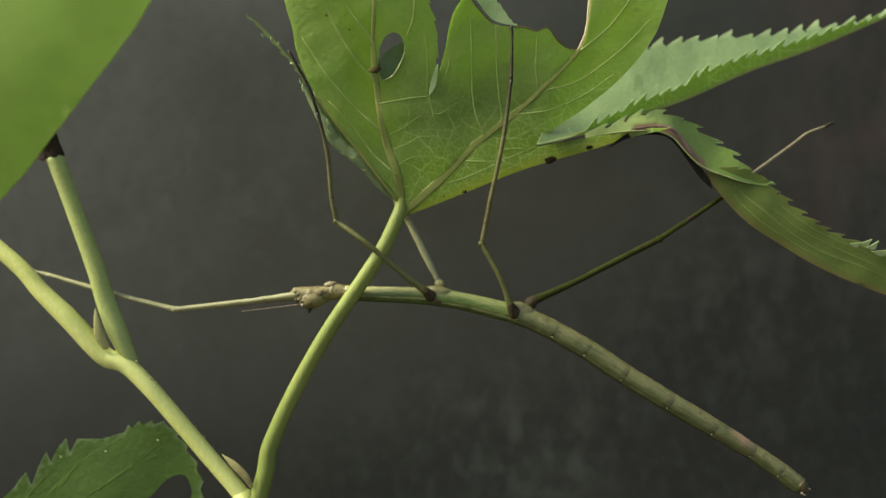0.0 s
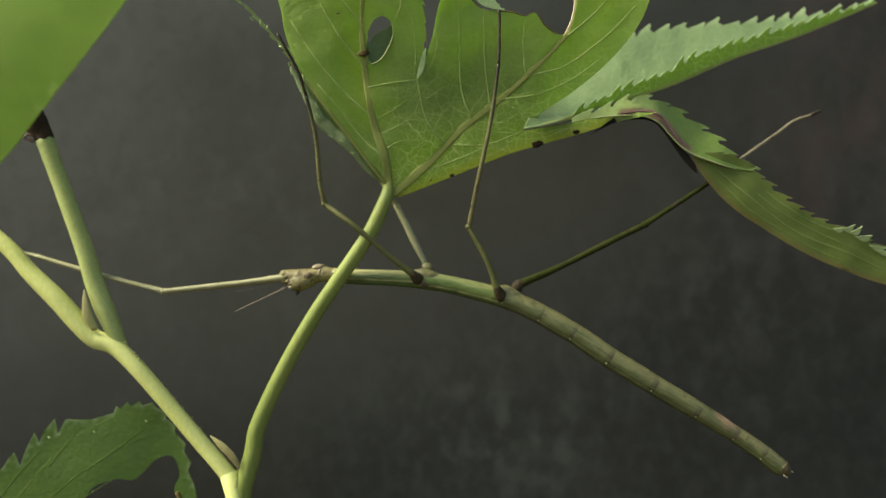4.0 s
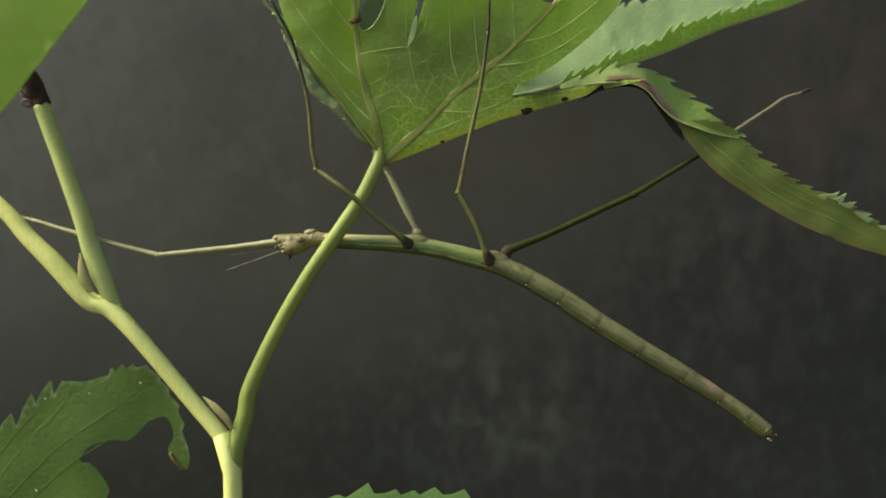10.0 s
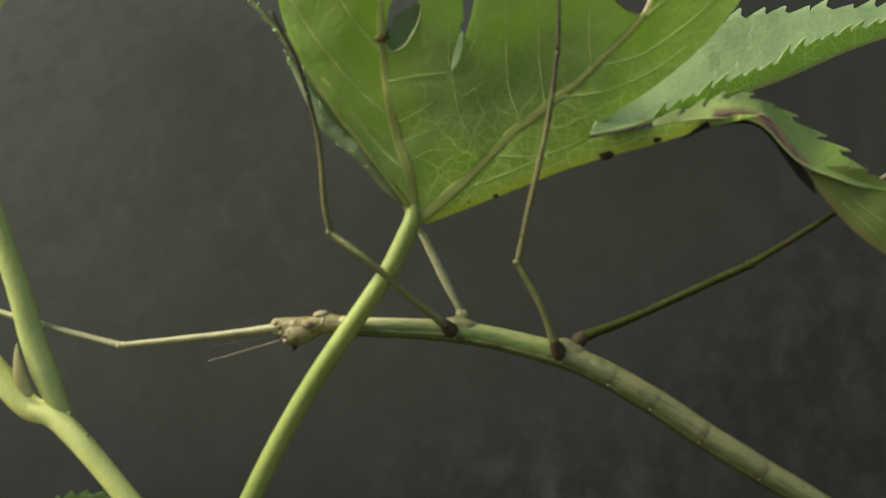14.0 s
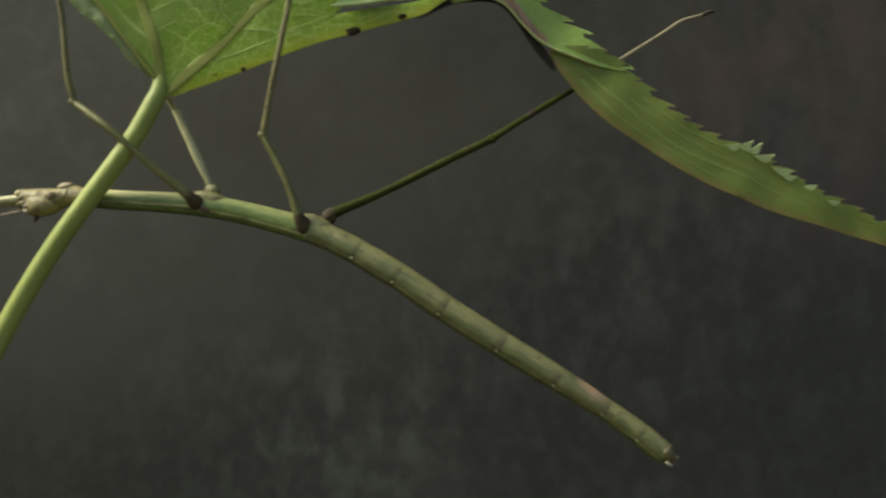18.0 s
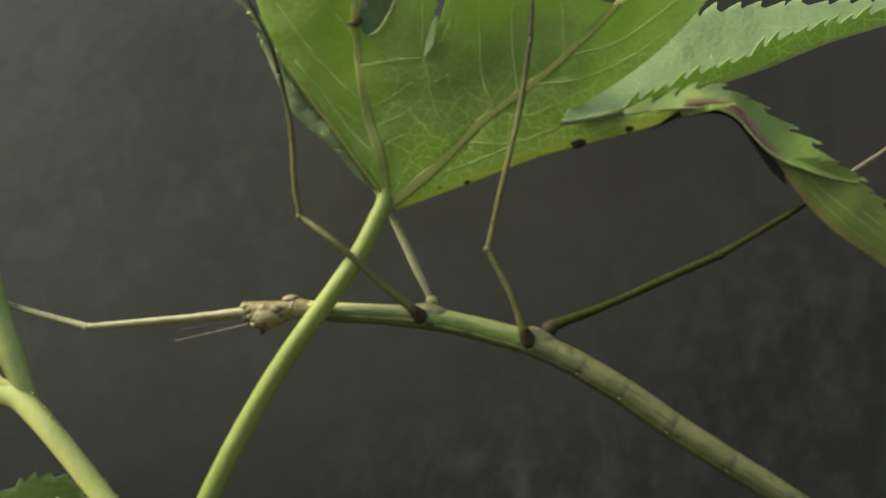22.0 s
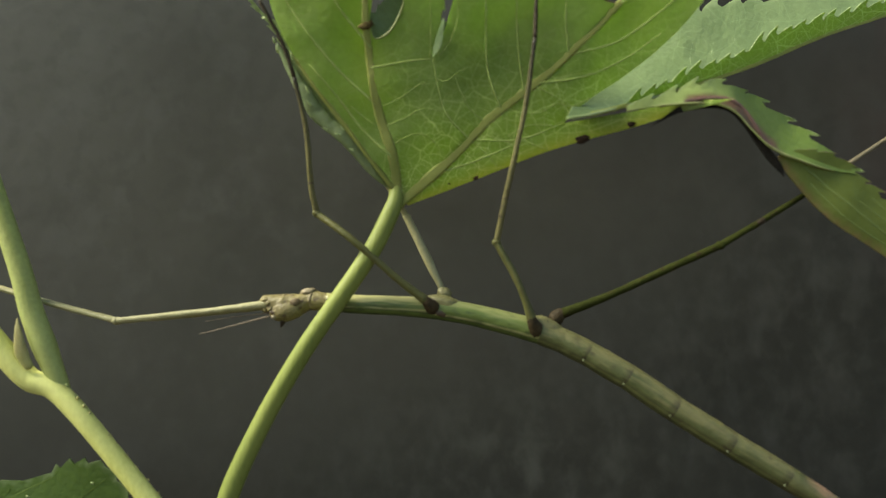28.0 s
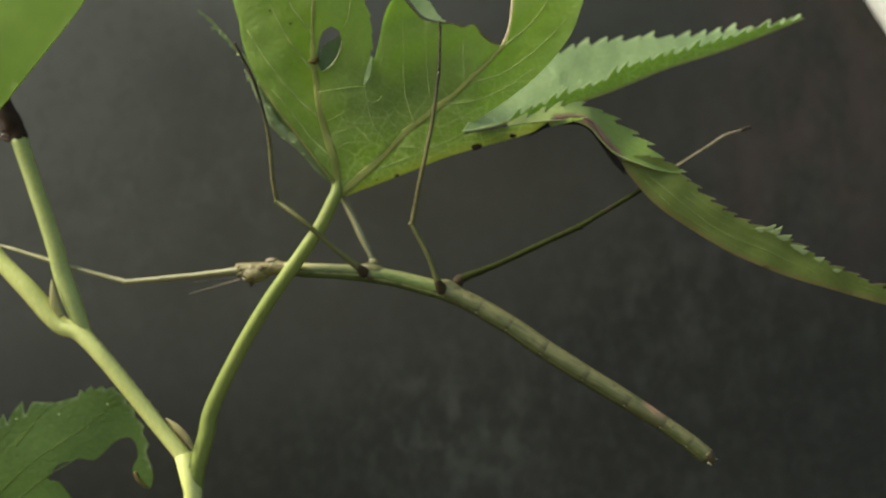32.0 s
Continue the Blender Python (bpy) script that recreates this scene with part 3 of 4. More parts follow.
def vein(pts, r0, r1, owner, depth, name="vein", skin=VEIN_SIDE, lift=0.0):
    n = max(8, len(pts) * 6)
    flat = [(q[0], depth(q[0], q[1]) - lift + 0.04, q[1]) for q in spline(pts, n)]
    return part(name, tube(flat, [r0 * 0.8, (r0 + r1) * 0.42, r1 * 0.8], n, 10, 0.12, 0.1), skin, owner)


RIB_LEFT = [(-7.4, 10.2), (-7.7, 15.6), (-9.5, 21.6), (-10.4, 27.5), (-10.9, 33.3), (-10.7, 39.9), (-10, 48)]
RIB_RIGHT = [(-7.1, 10.3), (-1.8, 14.6), (4.3, 20.5), (10.4, 25.1), (16.5, 30.5), (20.1, 34.1)]
vein(RIB_LEFT, 0.95, 0.26, leaf, main_depth, "midrib", VEIN, 0.15)
vein(RIB_RIGHT, 0.95, 0.5, leaf, main_depth, "midrib", VEIN, 0.15)
vein([(20.1, 34.1), (21.2, 36.9), (21.8, 42.7), (22.8, 50)], 0.5, 0.4, leaf, main_depth, "bare_vein", VEIN_DRY)
SIDE = [
    [(1.7, 18), (-1.3, 21.5), (-2.5, 26.6), (-2.7, 27.6)], [(-10.2, 26.7), (-5.9, 27.4), (-2.9, 27.7)], [(-9.9, 22.4), (-14.5, 26.7), (-18.6, 31.8), (-21.8, 36.8)],
    [(-10.3, 29.2), (-14.3, 34.2), (-17.5, 40), (-18.5, 44.9)], [(-10.8, 35.8), (-14.1, 40), (-15.7, 43.2)], [(5.7, 21.5), (4, 26.5), (3.8, 34.8), (3.6, 40.5)],
    [(8.5, 23.4), (7.7, 29.8), (7.5, 38)], [(13.9, 28), (13.5, 32.2), (13.7, 36.3)], [(19.9, 33.7), (24.9, 37.8), (28.3, 42.6)],
]
SIDE_LOW = [
    [(13.9, 28), (19.9, 29.6), (25.8, 33.6), (30, 37.7)], [(9.6, 24.7), (15.6, 25.4), (20.8, 27.5), (25, 30.3)], [(1.7, 18), (7.8, 17.9), (13.4, 19.9)],
    [(-7.5, 15.6), (-11.3, 19.1), (-14.6, 23.4), (-17.9, 27.2)], [(-5.9, 36.6), (-4.9, 39), (-4.5, 43.1)], [(-2.7, 13.8), (2.5, 15.4), (8.7, 17.9)],
]
SIDE_FINE = [
    [(-1.9, 28.0), (-0.2, 30.5), (0.4, 33), (0.2, 35.8)], [(-9.3, 21.9), (-6.6, 23.1), (-4.3, 24.7), (-3.2, 24.6)], [(-8.9, 19.6), (-6.2, 20.6), (-4.1, 21.7), (-1.6, 21.4)],
    [(3.7, 20.1), (1.9, 21.6), (0.6, 24), (0.1, 25.8), (1.6, 26.7)], [(-3, 28), (-2.9, 32.3), (-3.2, 36.6), (-4.6, 38.3), (-5.6, 37.6)], [(-12.8, 22.1), (-10.9, 20.5), (-9.1, 19.5)],
    [(0.1, 25.8), (-1.2, 25), (-2.5, 25.4)], [(-7.9, 17.3), (-5.4, 18.6), (-3.4, 18.4), (-1.5, 16.3)], [(11.9, 19.6), (9, 19.6), (6.4, 18.2)], [(9.5, 24.6), (12.4, 23), (14.2, 21.8), (13.6, 20.2)],
    [(16.6, 22.9), (14.4, 21.9), (12.5, 22.2), (10.5, 21.2), (7.5, 20.9)], [(1.7, 18), (3.8, 16.3), (5.2, 14.6)], [(8.5, 17.8), (10.2, 17), (11.4, 16.7)],
]
for pts in SIDE_FINE:
    vein(pts, 0.09, 0.045, leaf, main_depth, lift=0.186)
for pts in SIDE + SIDE_LOW:
    broad = 1.25 if pts[-1][0] < -12 else 1.0
    vein(pts, 0.17 * broad, 0.08 * broad, leaf, main_depth, lift=0.186)


for x, z, r in ((15.7, 17.9, 0.85), (2.5, 13.3, 0.35), (21.6, 19.6, 0.5), (-0.8, 12.6, 0.15), (-10.7, 31.8, 0.8), (-17.9, 39.9, 0.22), (-14.5, 37.6, 0.2)):
    part("leaf_spot", ball((x, main_depth(x, z) - (0.14 if x > -12 else 0.1), z), (r, 0.14 if x > -5 else 0.08, r * 0.62), -18, 0.5 if x > -5 else 0.9), SPOT if x > -5 else SPOT_BROWN, leaf, "small dark spot on the leaf")
part("torn_rim", tube([(q[0], main_depth(*q) - 0.05, q[1]) for q in TORN], [0.05, 0.09, 0.05, 0.11, 0.08, 0.13, 0.06], 60, 8, 0.6), SPOT_BROWN, leaf, "thin brown rim of the eaten edge")
part("hole_rim", tube([(q[0], main_depth(*q) - 0.05, q[1]) for q in HOLE[3:9]], [0.04, 0.1, 0.16, 0.14, 0.05], 30, 8, 0.3), FOLD_PALE, leaf, "dry pale rim of the eaten hole")


# a long pointed lobe, folded along its rib: the far half shows its pale upper side, the near half its underside
def rib_depth(x, z):
    return 133.2 + (x - 14) * 0.2 - 2.3 * max(0.0, 1 - (x - 13.4) / 16)


B_RIB = [(74.3, 42.4), (66.7, 39.1), (58.5, 35.8), (48.5, 32.3), (38.8, 28.1), (32.1, 25.7), (27.5, 24.2), (22, 22.2), (16.5, 20.6), (13.4, 19.9)]
B_TOP = [(28, 34.6), (33.2, 36.6), (38.9, 37.9), (43.7, 38.2), (48.6, 38.6), (53.5, 38.8), (58.5, 39.3), (63.6, 40.2), (68.8, 41), (74.3, 42.4)]
B_IN = [(13.4, 19.9), (15, 22.6), (18.5, 26.4), (22.5, 30), (28, 34.2)]
F_TOP = [(21.1, 22.2), (25.6, 24.5), (31.2, 27.1), (36.9, 29.3), (41.7, 32), (45.6, 33.4), (49.5, 34.5), (53.5, 35.9), (58.5, 37.4), (63.6, 39.2), (68.8, 40.6), (74.3, 42.4)]
rib_line = np.array(spline(B_RIB, 60))


def from_rib(x, z):
    return float(max(0.0, z - np.interp(x, rib_line[::-1, 0], rib_line[::-1, 1])))


def back_depth(x, z):
    return rib_depth(x, z) + (0.75 + 0.5 * min(1.0, max(0.0, (30 - x) / 10))) * from_rib(x, z) ** 0.9 + 0.2 * noise.noise(Vector((x * 0.35, z * 0.35, 5)))


def front_depth(x, z):
    return rib_depth(x, z) - 0.3 - 0.12 * from_rib(x, z) + 0.15 * noise.noise(Vector((x * 0.4, z * 0.4, 8)))


top_line = np.array(spline(B_TOP, 60))


def back_rim(x, z):
    """The teeth of the far half pale towards their tips."""
    return min(0.8, max(0.0, (z - float(np.interp(x, top_line[:, 0], top_line[:, 1]))) * 0.7)) if x > 30 else 0.0


def rim(edge, depth, owner, skin, r=0.05):
    """A thin pale rim along a toothed edge."""
    n = len(edge) * 3
    return part("leaf_rim", tube([(q[0], depth(*q) - 0.06, q[1]) for q in edge], [r * 0.7, r, r * 0.8, r, r * 0.7], n, 5, 0.3), skin, owner)


B_EDGE, F_EDGE = line(B_TOP, 80, 1.5, 2.9, 0.4), line(F_TOP, 80, 0.95, 2.3, 0.7)
far_half = part("leaf_lobe", sheet([line(B_IN, 20), B_EDGE, line(B_RIB, 60)], back_depth, (), 0.6, back_rim), LEAF_TOP, plant, "pale upper side of a folded, toothed leaf lobe", thick=0.2)
near_half = part("leaf_lobe", sheet([F_EDGE, line(B_RIB[:8], 60)], front_depth, (), 0.5), LEAF_GREEN, plant, "bright green underside of a folded, toothed leaf lobe", thick=0.2)
rim(B_EDGE, back_depth, far_half, TOOTH_PALE)
rim(line(B_RIB[6:], 30), lambda x, z: rib_depth(x, z) - 0.25, far_half, TOOTH_PALE, 0.24)
rim(line(B_IN[:4], 30), back_depth, far_half, TOOTH_PALE, 0.1)
rim(F_EDGE, front_depth, near_half, TOOTH_PALE, 0.06)
vein(B_RIB[:9], 0.15, 0.4, near_half, lambda x, z: front_depth(x, z) - 0.06, "midrib", VEIN, 0.1)
for k in range(14):
    x0 = 25 + k * 3.3
    z0 = float(np.interp(x0, rib_line[::-1, 0], rib_line[::-1, 1]))
    rise = float(np.interp(x0, [25, 42, 53, 74], [0.5, 1.0, 0.7, 0.1]))
    vein([(x0, z0 + 0.05), (x0 + 2.3, z0 + 0.9 + 0.7 * rise), (x0 + 4.6, z0 + 1.7 + 1.6 * rise)], 0.1, 0.04, near_half, front_depth, lift=0.14)
for k in range(13):
    x0 = 19 + k * 3.0
    z0 = float(np.interp(x0, rib_line[::-1, 0], rib_line[::-1, 1]))
    tall = float(np.interp(x0, [19, 27, 45, 56], [2.5, 7.0, 5.0, 2.5]))
    vein([(x0, z0 + 0.5), (x0 - 0.5, z0 + 0.5 * tall), (x0 + 0.4, z0 + tall)], 0.17, 0.08, far_half, back_depth, skin=VEIN_TOP, lift=0.14)


# the drooping lobe: upper side near the bend, then twisted to show its olive underside
def droop_depth(x, z):
    return 132.6 + 0.035 * (x - 46) + 0.4 * noise.noise(Vector((x * 0.2, z * 0.2, 11))) + 0.02 * math.sin(2.6 * (0.62 * x + 0.78 * z))


D_UP_NEAR = [(20.7, 21.4), (25.1, 22.5), (28.5, 23.7), (31.8, 24.6), (35.6, 23.9), (38.0, 22.6), (41.4, 20.0), (43.6, 17.9), (46.5, 15.2), (48.6, 13.2)]
D_UP = [(41.5, 16.2), (46.5, 15.2), (49.9, 12), (54.1, 8.4), (57.5, 6.2), (62.7, 4), (66.1, 2.4), (69.5, 0.5), (73, -1.6), (77, -3.3), (80, -4.8), (84, -6.4), (91, -9.9)]
D_LOW = [(91, -9.9), (86, -9), (81.5, -7.9), (74, -5.8), (66.5, -3.6), (62.6, -2.1), (58.3, -0.3), (54, 2.0), (49.8, 4.7), (45.5, 7.6), (42.1, 11.1), (39.2, 15.2), (41.5, 16.2)]
D_FOLD = [(48.6, 13.2), (46, 13.6), (43.6, 14.2), (41.6, 14.9), (39.5, 15.7), (37.5, 16.9), (35.6, 18.9), (34, 20.7), (31.6, 21.7), (28.3, 21.8), (24.6, 21.5), (20.7, 20.9), (20.7, 21.4)]
brown_edge = near_line(D_LOW[:12], 1.0)
D_EDGE = line(D_UP, 90, 0.75, 2.5, 0.9)
droop = part("leaf_lobe", sheet([D_EDGE, line(D_LOW, 70)], droop_depth, (), 0.55, brown_edge), LEAF_OLD, plant, "drooping olive leaf lobe with a browned margin", thick=0.22)
bend_burn = near_line([(28.4, 22.2), (29.8, 22.35), (31.5, 22.4), (33.3, 22.0), (34.8, 20.9), (36.0, 19.4), (37.4, 17.6), (38.4, 16.8)], 0.95)


def bend_tint(x, z):
    return min(0.95, max(0.0, (36.5 - x) / 9)) * (1 - min(1.0, 1.8 * bend_burn(x, z)))


fold_low = np.array(sorted(spline(D_FOLD[:-1], 60), key=lambda q: q[0]))


def bend_depth(x, z):
    """The upper side leans back from the fold."""
    above = max(0.0, z - float(np.interp(x, fold_low[:, 0], fold_low[:, 1])))
    return droop_depth(x, z) - 0.6 * min(1.0, max(0.2, (49 - x) / 8)) + 0.62 * above * min(1.0, max(0.15, (54 - x) / 12), max(0.0, (x - 23) / 9))


BEND_EDGE = line(D_UP_NEAR, 90, 1.0, 3.1, 0.9)
bend = part("leaf_lobe", sheet([BEND_EDGE, line(D_FOLD, 60)], bend_depth, (), 0.45, bend_tint, pigment=lambda x, z: min(1.0, 1.8 * bend_burn(x, z))), LEAF_BEND, plant, "green upper side of the bent leaf lobe with a brown streak", thick=0.2)
rim(BEND_EDGE, bend_depth, bend, TOOTH_PALE)
rim(D_EDGE, droop_depth, droop, ROT, 0.05)
part("fold_line", tube([(q[0], bend_depth(*q) - 0.05, q[1]) for q in ([D_FOLD[-2]] + D_FOLD[-3:0:-1])], [0.08, 0.16, 0.14, 0.1, 0.1, 0.16, 0.16, 0.05], 60, 8, 0.3), FOLD_PALE, plant, "pale yellowish fold of the bent lobe")
part("curled_margin", tube([(24.8, 131.6, 21.4), (29.4, 131.3, 22.3), (32.8, 131.2, 22.3), (34.9, 131.3, 21), (36.6, 131.5, 18.6), (37.9, 131.8, 17), (40.8, 131.9, 15.2), (43.8, 132, 14)], [0.06, 0.14, 0.2, 0.2, 0.18, 0.12, 0.08, 0.05], 50, 12, 0.4, 0.6), ROT, plant, "brown rolled margin of the leaf lobe")
# near-black sheet: the shade under the bent lobe is put into its colour
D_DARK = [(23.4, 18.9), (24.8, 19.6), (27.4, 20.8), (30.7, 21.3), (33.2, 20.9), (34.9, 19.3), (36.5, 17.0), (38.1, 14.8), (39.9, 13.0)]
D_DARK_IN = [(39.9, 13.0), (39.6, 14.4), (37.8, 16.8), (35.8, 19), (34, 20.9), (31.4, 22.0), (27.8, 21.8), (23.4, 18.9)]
part("underside_shade", sheet([line(D_DARK, 40), line(D_DARK_IN, 40)], lambda x, z: 131.9 + 0.06 * max(0.0, x - 33), (), 0.6), LOBE_SHADE, plant, "black sheet standing for the shade under the bent leaf", thick=0.3)
D_VEIN = [(42.5, 14), (48.5, 8.9), (55, 4), (63, 0.6), (71, -3.2)]
vein(D_VEIN, 0.2, 0.1, droop, droop_depth, "midrib", VEIN_OLD, 0.16)
up_line, low_line = spline(D_UP[1:], 30), spline(D_LOW[:-1], 30)[::-1]
for u in (0.22, 0.66, 0.87):
    first, last = (2, 22) if u < 0.5 else (4, 26)
    along = [(low_line[k][0] * (1 - u) + up_line[k][0] * u, low_line[k][1] * (1 - u) + up_line[k][1] * u) for k in range(first, last, 3)]
    vein(along, 0.12, 0.05, droop, droop_depth, skin=VEIN_OLD, lift=0.17)
for x, z, w, h, turn in ((61.4, 4.2, 1.2, 0.75, -22), (62.8, 4.2, 1.3, 1.0, -14), (64.0, 3.7, 1.2, 1.1, -8), (65.0, 2.9, 1.8, 0.95, -20), (67.3, 1.4, 1.9, 0.85, -28), (68.3, 0.7, 1.4, 0.55, -26), (71.0, -0.6, 1.1, 0.55, -20), (73.8, -2.4, 1.1, 0.45, -25)):
    m = Matrix.Rotation(radians(turn), 2)
    shape = [m @ Vector(q) for q in ((-0.5 * w, -0.15), (0.1 * w, 0.35 * h), (0.45 * w, 0.62 * h), (0.9 * w, h), (0.8 * w, 0.45 * h), (0.75 * w, -0.1), (0.3 * w, -0.35), (-0.5 * w, -0.15))]
    tip = line([(x + q.x, z + q.y) for q in shape], 28)
    part("leaf_tooth", sheet([tip], lambda a, b: droop_depth(a, b) - 0.5 - 0.35 * (b - z), (), 0.4), TOOTH_PALE, droop, "pale upturned tooth of the leaf margin", thick=0.12)

# a lobe behind, seen almost edge-on, and what shows through the gaps
S_OUT = [(-7.5, 11.6), (-11.2, 16.2), (-14.9, 19.6), (-17.9, 23.2), (-20.2, 27.4), (-22.8, 32.2), (-25.2, 35.2), (-28.3, 38.7), (-31, 41.5)]
S_IN = [(-31, 41.5), (-28.5, 39.5), (-26, 36.7), (-23.6, 34), (-21, 33.2), (-17, 33), (-14, 30), (-10.8, 24), (-8.6, 16), (-7.5, 11.6)]


def left_depth(x, z):
    return 135.4 - 0.1 * (z - 11) + 0.1 * (-x - 7)


left_lobe = part("leaf_lobe", sheet([line(S_OUT, 80, 0.32, 1.9, 0.9), line(S_IN, 40)], left_depth, (), 0.7), LEAF_BACK, plant, "narrow leaf lobe behind the large leaf, seen nearly edge-on", thick=0.2)
ROLL = [(-8.13, 12.09), (-9.99, 13.85), (-11.75, 16.33), (-13.7, 18.53), (-15.64, 20.04), (-17.23, 21.54), (-18.47, 23.66), (-19.61, 25.6), (-21.12, 28.25), (-22.26, 30.28)]
part("rolled_margin", tube([(x, main_depth(x, z) + 0.9, z) for x, z in ROLL], [0.1, 0.5, 0.85, 0.95, 0.9, 0.95, 0.9, 0.8, 0.5, 0.1], 60, 14, 0.22, 0.45), ROLL_PALE, left_lobe, "pale rolled margin of the lobe")
for pts in ([(-7.8, 12.1), (-10.87, 16.04), (-14.2, 20.69), (-17.0, 24.19), (-19.46, 27.96)], [(-7.98, 12.36), (-11.57, 17.0), (-15.08, 21.47), (-18.06, 25.51), (-20.33, 28.84)]):
    part("midrib", tube([(x, main_depth(x, z) - 0.1, z) for x, z in pts], [0.3, 0.24, 0.2, 0.16, 0.08], 40, 8, 0.15, 0.4), VEIN, left_lobe)
for x, z, dx, dz in [(-15.86, 19.28, -0.6, 0.25), (-14.2, 18.58, -0.7, 0.2), (-12.62, 16.74, -0.6, 0.2), (-17.79, 22.26, -0.5, 0.7), (-18.06, 23.75, -0.3, 0.9), (-19.98, 27.96, -0.2, 0.9), (-21.82, 28.84, -0.25, 0.9), (-22.18, 30.06, -0.2, 0.6), (-28.14, 37.6, -0.3, 0.5), (-26.82, 36.9, 0.1, 0.6), (-25.77, 36.02, 0.2, 0.6), (-23.84, 33.22, 0.6, -0.1)]:
    part("leaf_tooth", tube([(x, main_depth(x, z) - 0.3, z), (x + dx * 0.6, main_depth(x, z) - 0.55, z + dz * 0.5), (x + dx, main_depth(x, z) - 0.6, z + dz)], [0.16, 0.12, 0.03], 8, 7, 0.2, 0.5), TOOTH_PALE, left_lobe, "tiny pale tooth of the margin")
BEHIND = [(-13, 27.6), (-11, 32), (-9.6, 34.4), (-7.4, 35.7), (-5.6, 36), (-3.6, 33.6), (-1.5, 32.6), (2.5, 33), (6, 35), (10.5, 35.6), (13.5, 33), (12.6, 28.4), (7, 26), (2.5, 24.6), (-2.6, 23.6), (-7.5, 24), (-13, 27.6)]
part("leaf_lobe", sheet([line(BEHIND[::-1], 60, 0.45, 1.6, 0.5)], lambda x, z: main_depth(x, z) + 1.1, (), 0.8), LEAF_TOP, plant, "green toothed lobe behind the eaten hole", thick=0.2)
TIP_FOLD = [(3.4, 42.5), (4.8, 41.2), (6.7, 39), (8.4, 38.1), (10.7, 37.7)]
TIP_EDGE = [(10.7, 37.7), (9.5, 38.9), (8.2, 40.7), (6.8, 42), (4.8, 42.4), (3.4, 42.5)]
part("leaf_fold", sheet([line(TIP_FOLD, 20), [(q[0] + 0.1 * math.sin(i * 1.7), q[1] + 0.12 * math.sin(i * 2.1)) for i, q in enumerate(line(TIP_EDGE, 30))]], lambda x, z: main_depth(x, z) - 0.3, (), 0.6), FOLD_LIGHT, plant, "pale folded tip of the eaten leaf", thick=0.2)

SLIT = [(-2.75, 27.7), (-2.55, 29.2), (-2.0, 31.0), (-1.3, 32.4), (-1.35, 30.8), (-1.75, 29), (-2.75, 27.7)]
part("leaf_fold", sheet([line(SLIT, 40)], lambda x, z: main_depth(x, z) - 0.3, (), 0.4), FOLD_LIGHT, plant, "pale turned edge of the slit in the leaf", thick=0.15)

# a leaf close in front, and a dark one below
NEAR_EDGE = [(-18.9, 53.8), (-32.4, 35.4), (-36.0, 30.0), (-41.9, 22.6), (-46.0, 17.5), (-50.4, 12.3), (-60.6, 2.7)]
NEAR_BACK = [(-60.6, 2.7), (-71.1, 12.6), (-71.1, 36.4), (-56.1, 58.5), (-32.4, 64.8), (-18.9, 53.8)]


near_rim = near_line(NEAR_EDGE, 12.0)


def near_depth(x, z):
    return 99.5 + 1.2 * near_rim(x, z) ** 2 + 0.05 * (-x - 43) + 0.2 * noise.noise(Vector((x * 0.05, z * 0.05, 3)))


near_leaf = part("leaf", sheet([line(NEAR_EDGE, 60)[::-1], line(NEAR_BACK, 40)[::-1]], near_depth, (), 1.2), LEAF_NEAR, plant, "broad fresh green leaf close in front", thick=0.25)
vein([(-68, 14), (-57, 32), (-43.5, 49), (-33, 61.5)], 0.6, 0.3, near_leaf, near_depth, "midrib")
part("petiole", tube([(-68, near_depth(-68, 15), 15), (-82, 110, 17), (-84, 124, 27), (-76, 132, 33), (-67.5, 135, 31.5)], [0.7, 0.9, 1.0, 1.0, 0.8], 30, 10), SHOOT, plant, "thin leaf stalk")

LOW_TOP = [(-69.3, -32), (-68.6, -30.9), (-67.5, -29.7), (-66.6, -31.8), (-65.5, -28.8), (-64.3, -26.5), (-63.6, -28.2), (-62.7, -26.2), (-61.1, -24.4), (-60.6, -26.8), (-59.4, -24.6), (-55.6, -24.7), (-51.9, -23.7), (-51.4, -22.6), (-50.8, -23.1), (-49.6, -21.9), (-49, -22.6), (-47.6, -21.8), (-47.2, -22.5), (-45.6, -22.1), (-45, -22.9), (-43.2, -23.9), (-43.6, -24.6), (-41.9, -25.8), (-42, -26.9), (-40.3, -28.6), (-40.5, -29.8), (-39.4, -31.6), (-39.9, -32.8), (-38.9, -35.2)]
LOW_IN = [(-38.9, -35.2), (-38.5, -37), (-39.1, -38.9), (-41.1, -37.9), (-42.1, -35.6), (-41.2, -33.4), (-42.4, -30.6), (-45.1, -31.1), (-48.3, -34.1), (-51.1, -34), (-54.7, -35.1), (-56.1, -37.4), (-54.3, -37.8), (-52, -40.6), (-51.6, -42.9), (-55.8, -48), (-66, -52), (-76, -46), (-74, -37), (-69.3, -32)]


def low_depth(x, z):
    return 137.6 + 0.5 * noise.noise(Vector((x * 0.1, z * 0.1, 9))) + 0.05 * (z + 30)


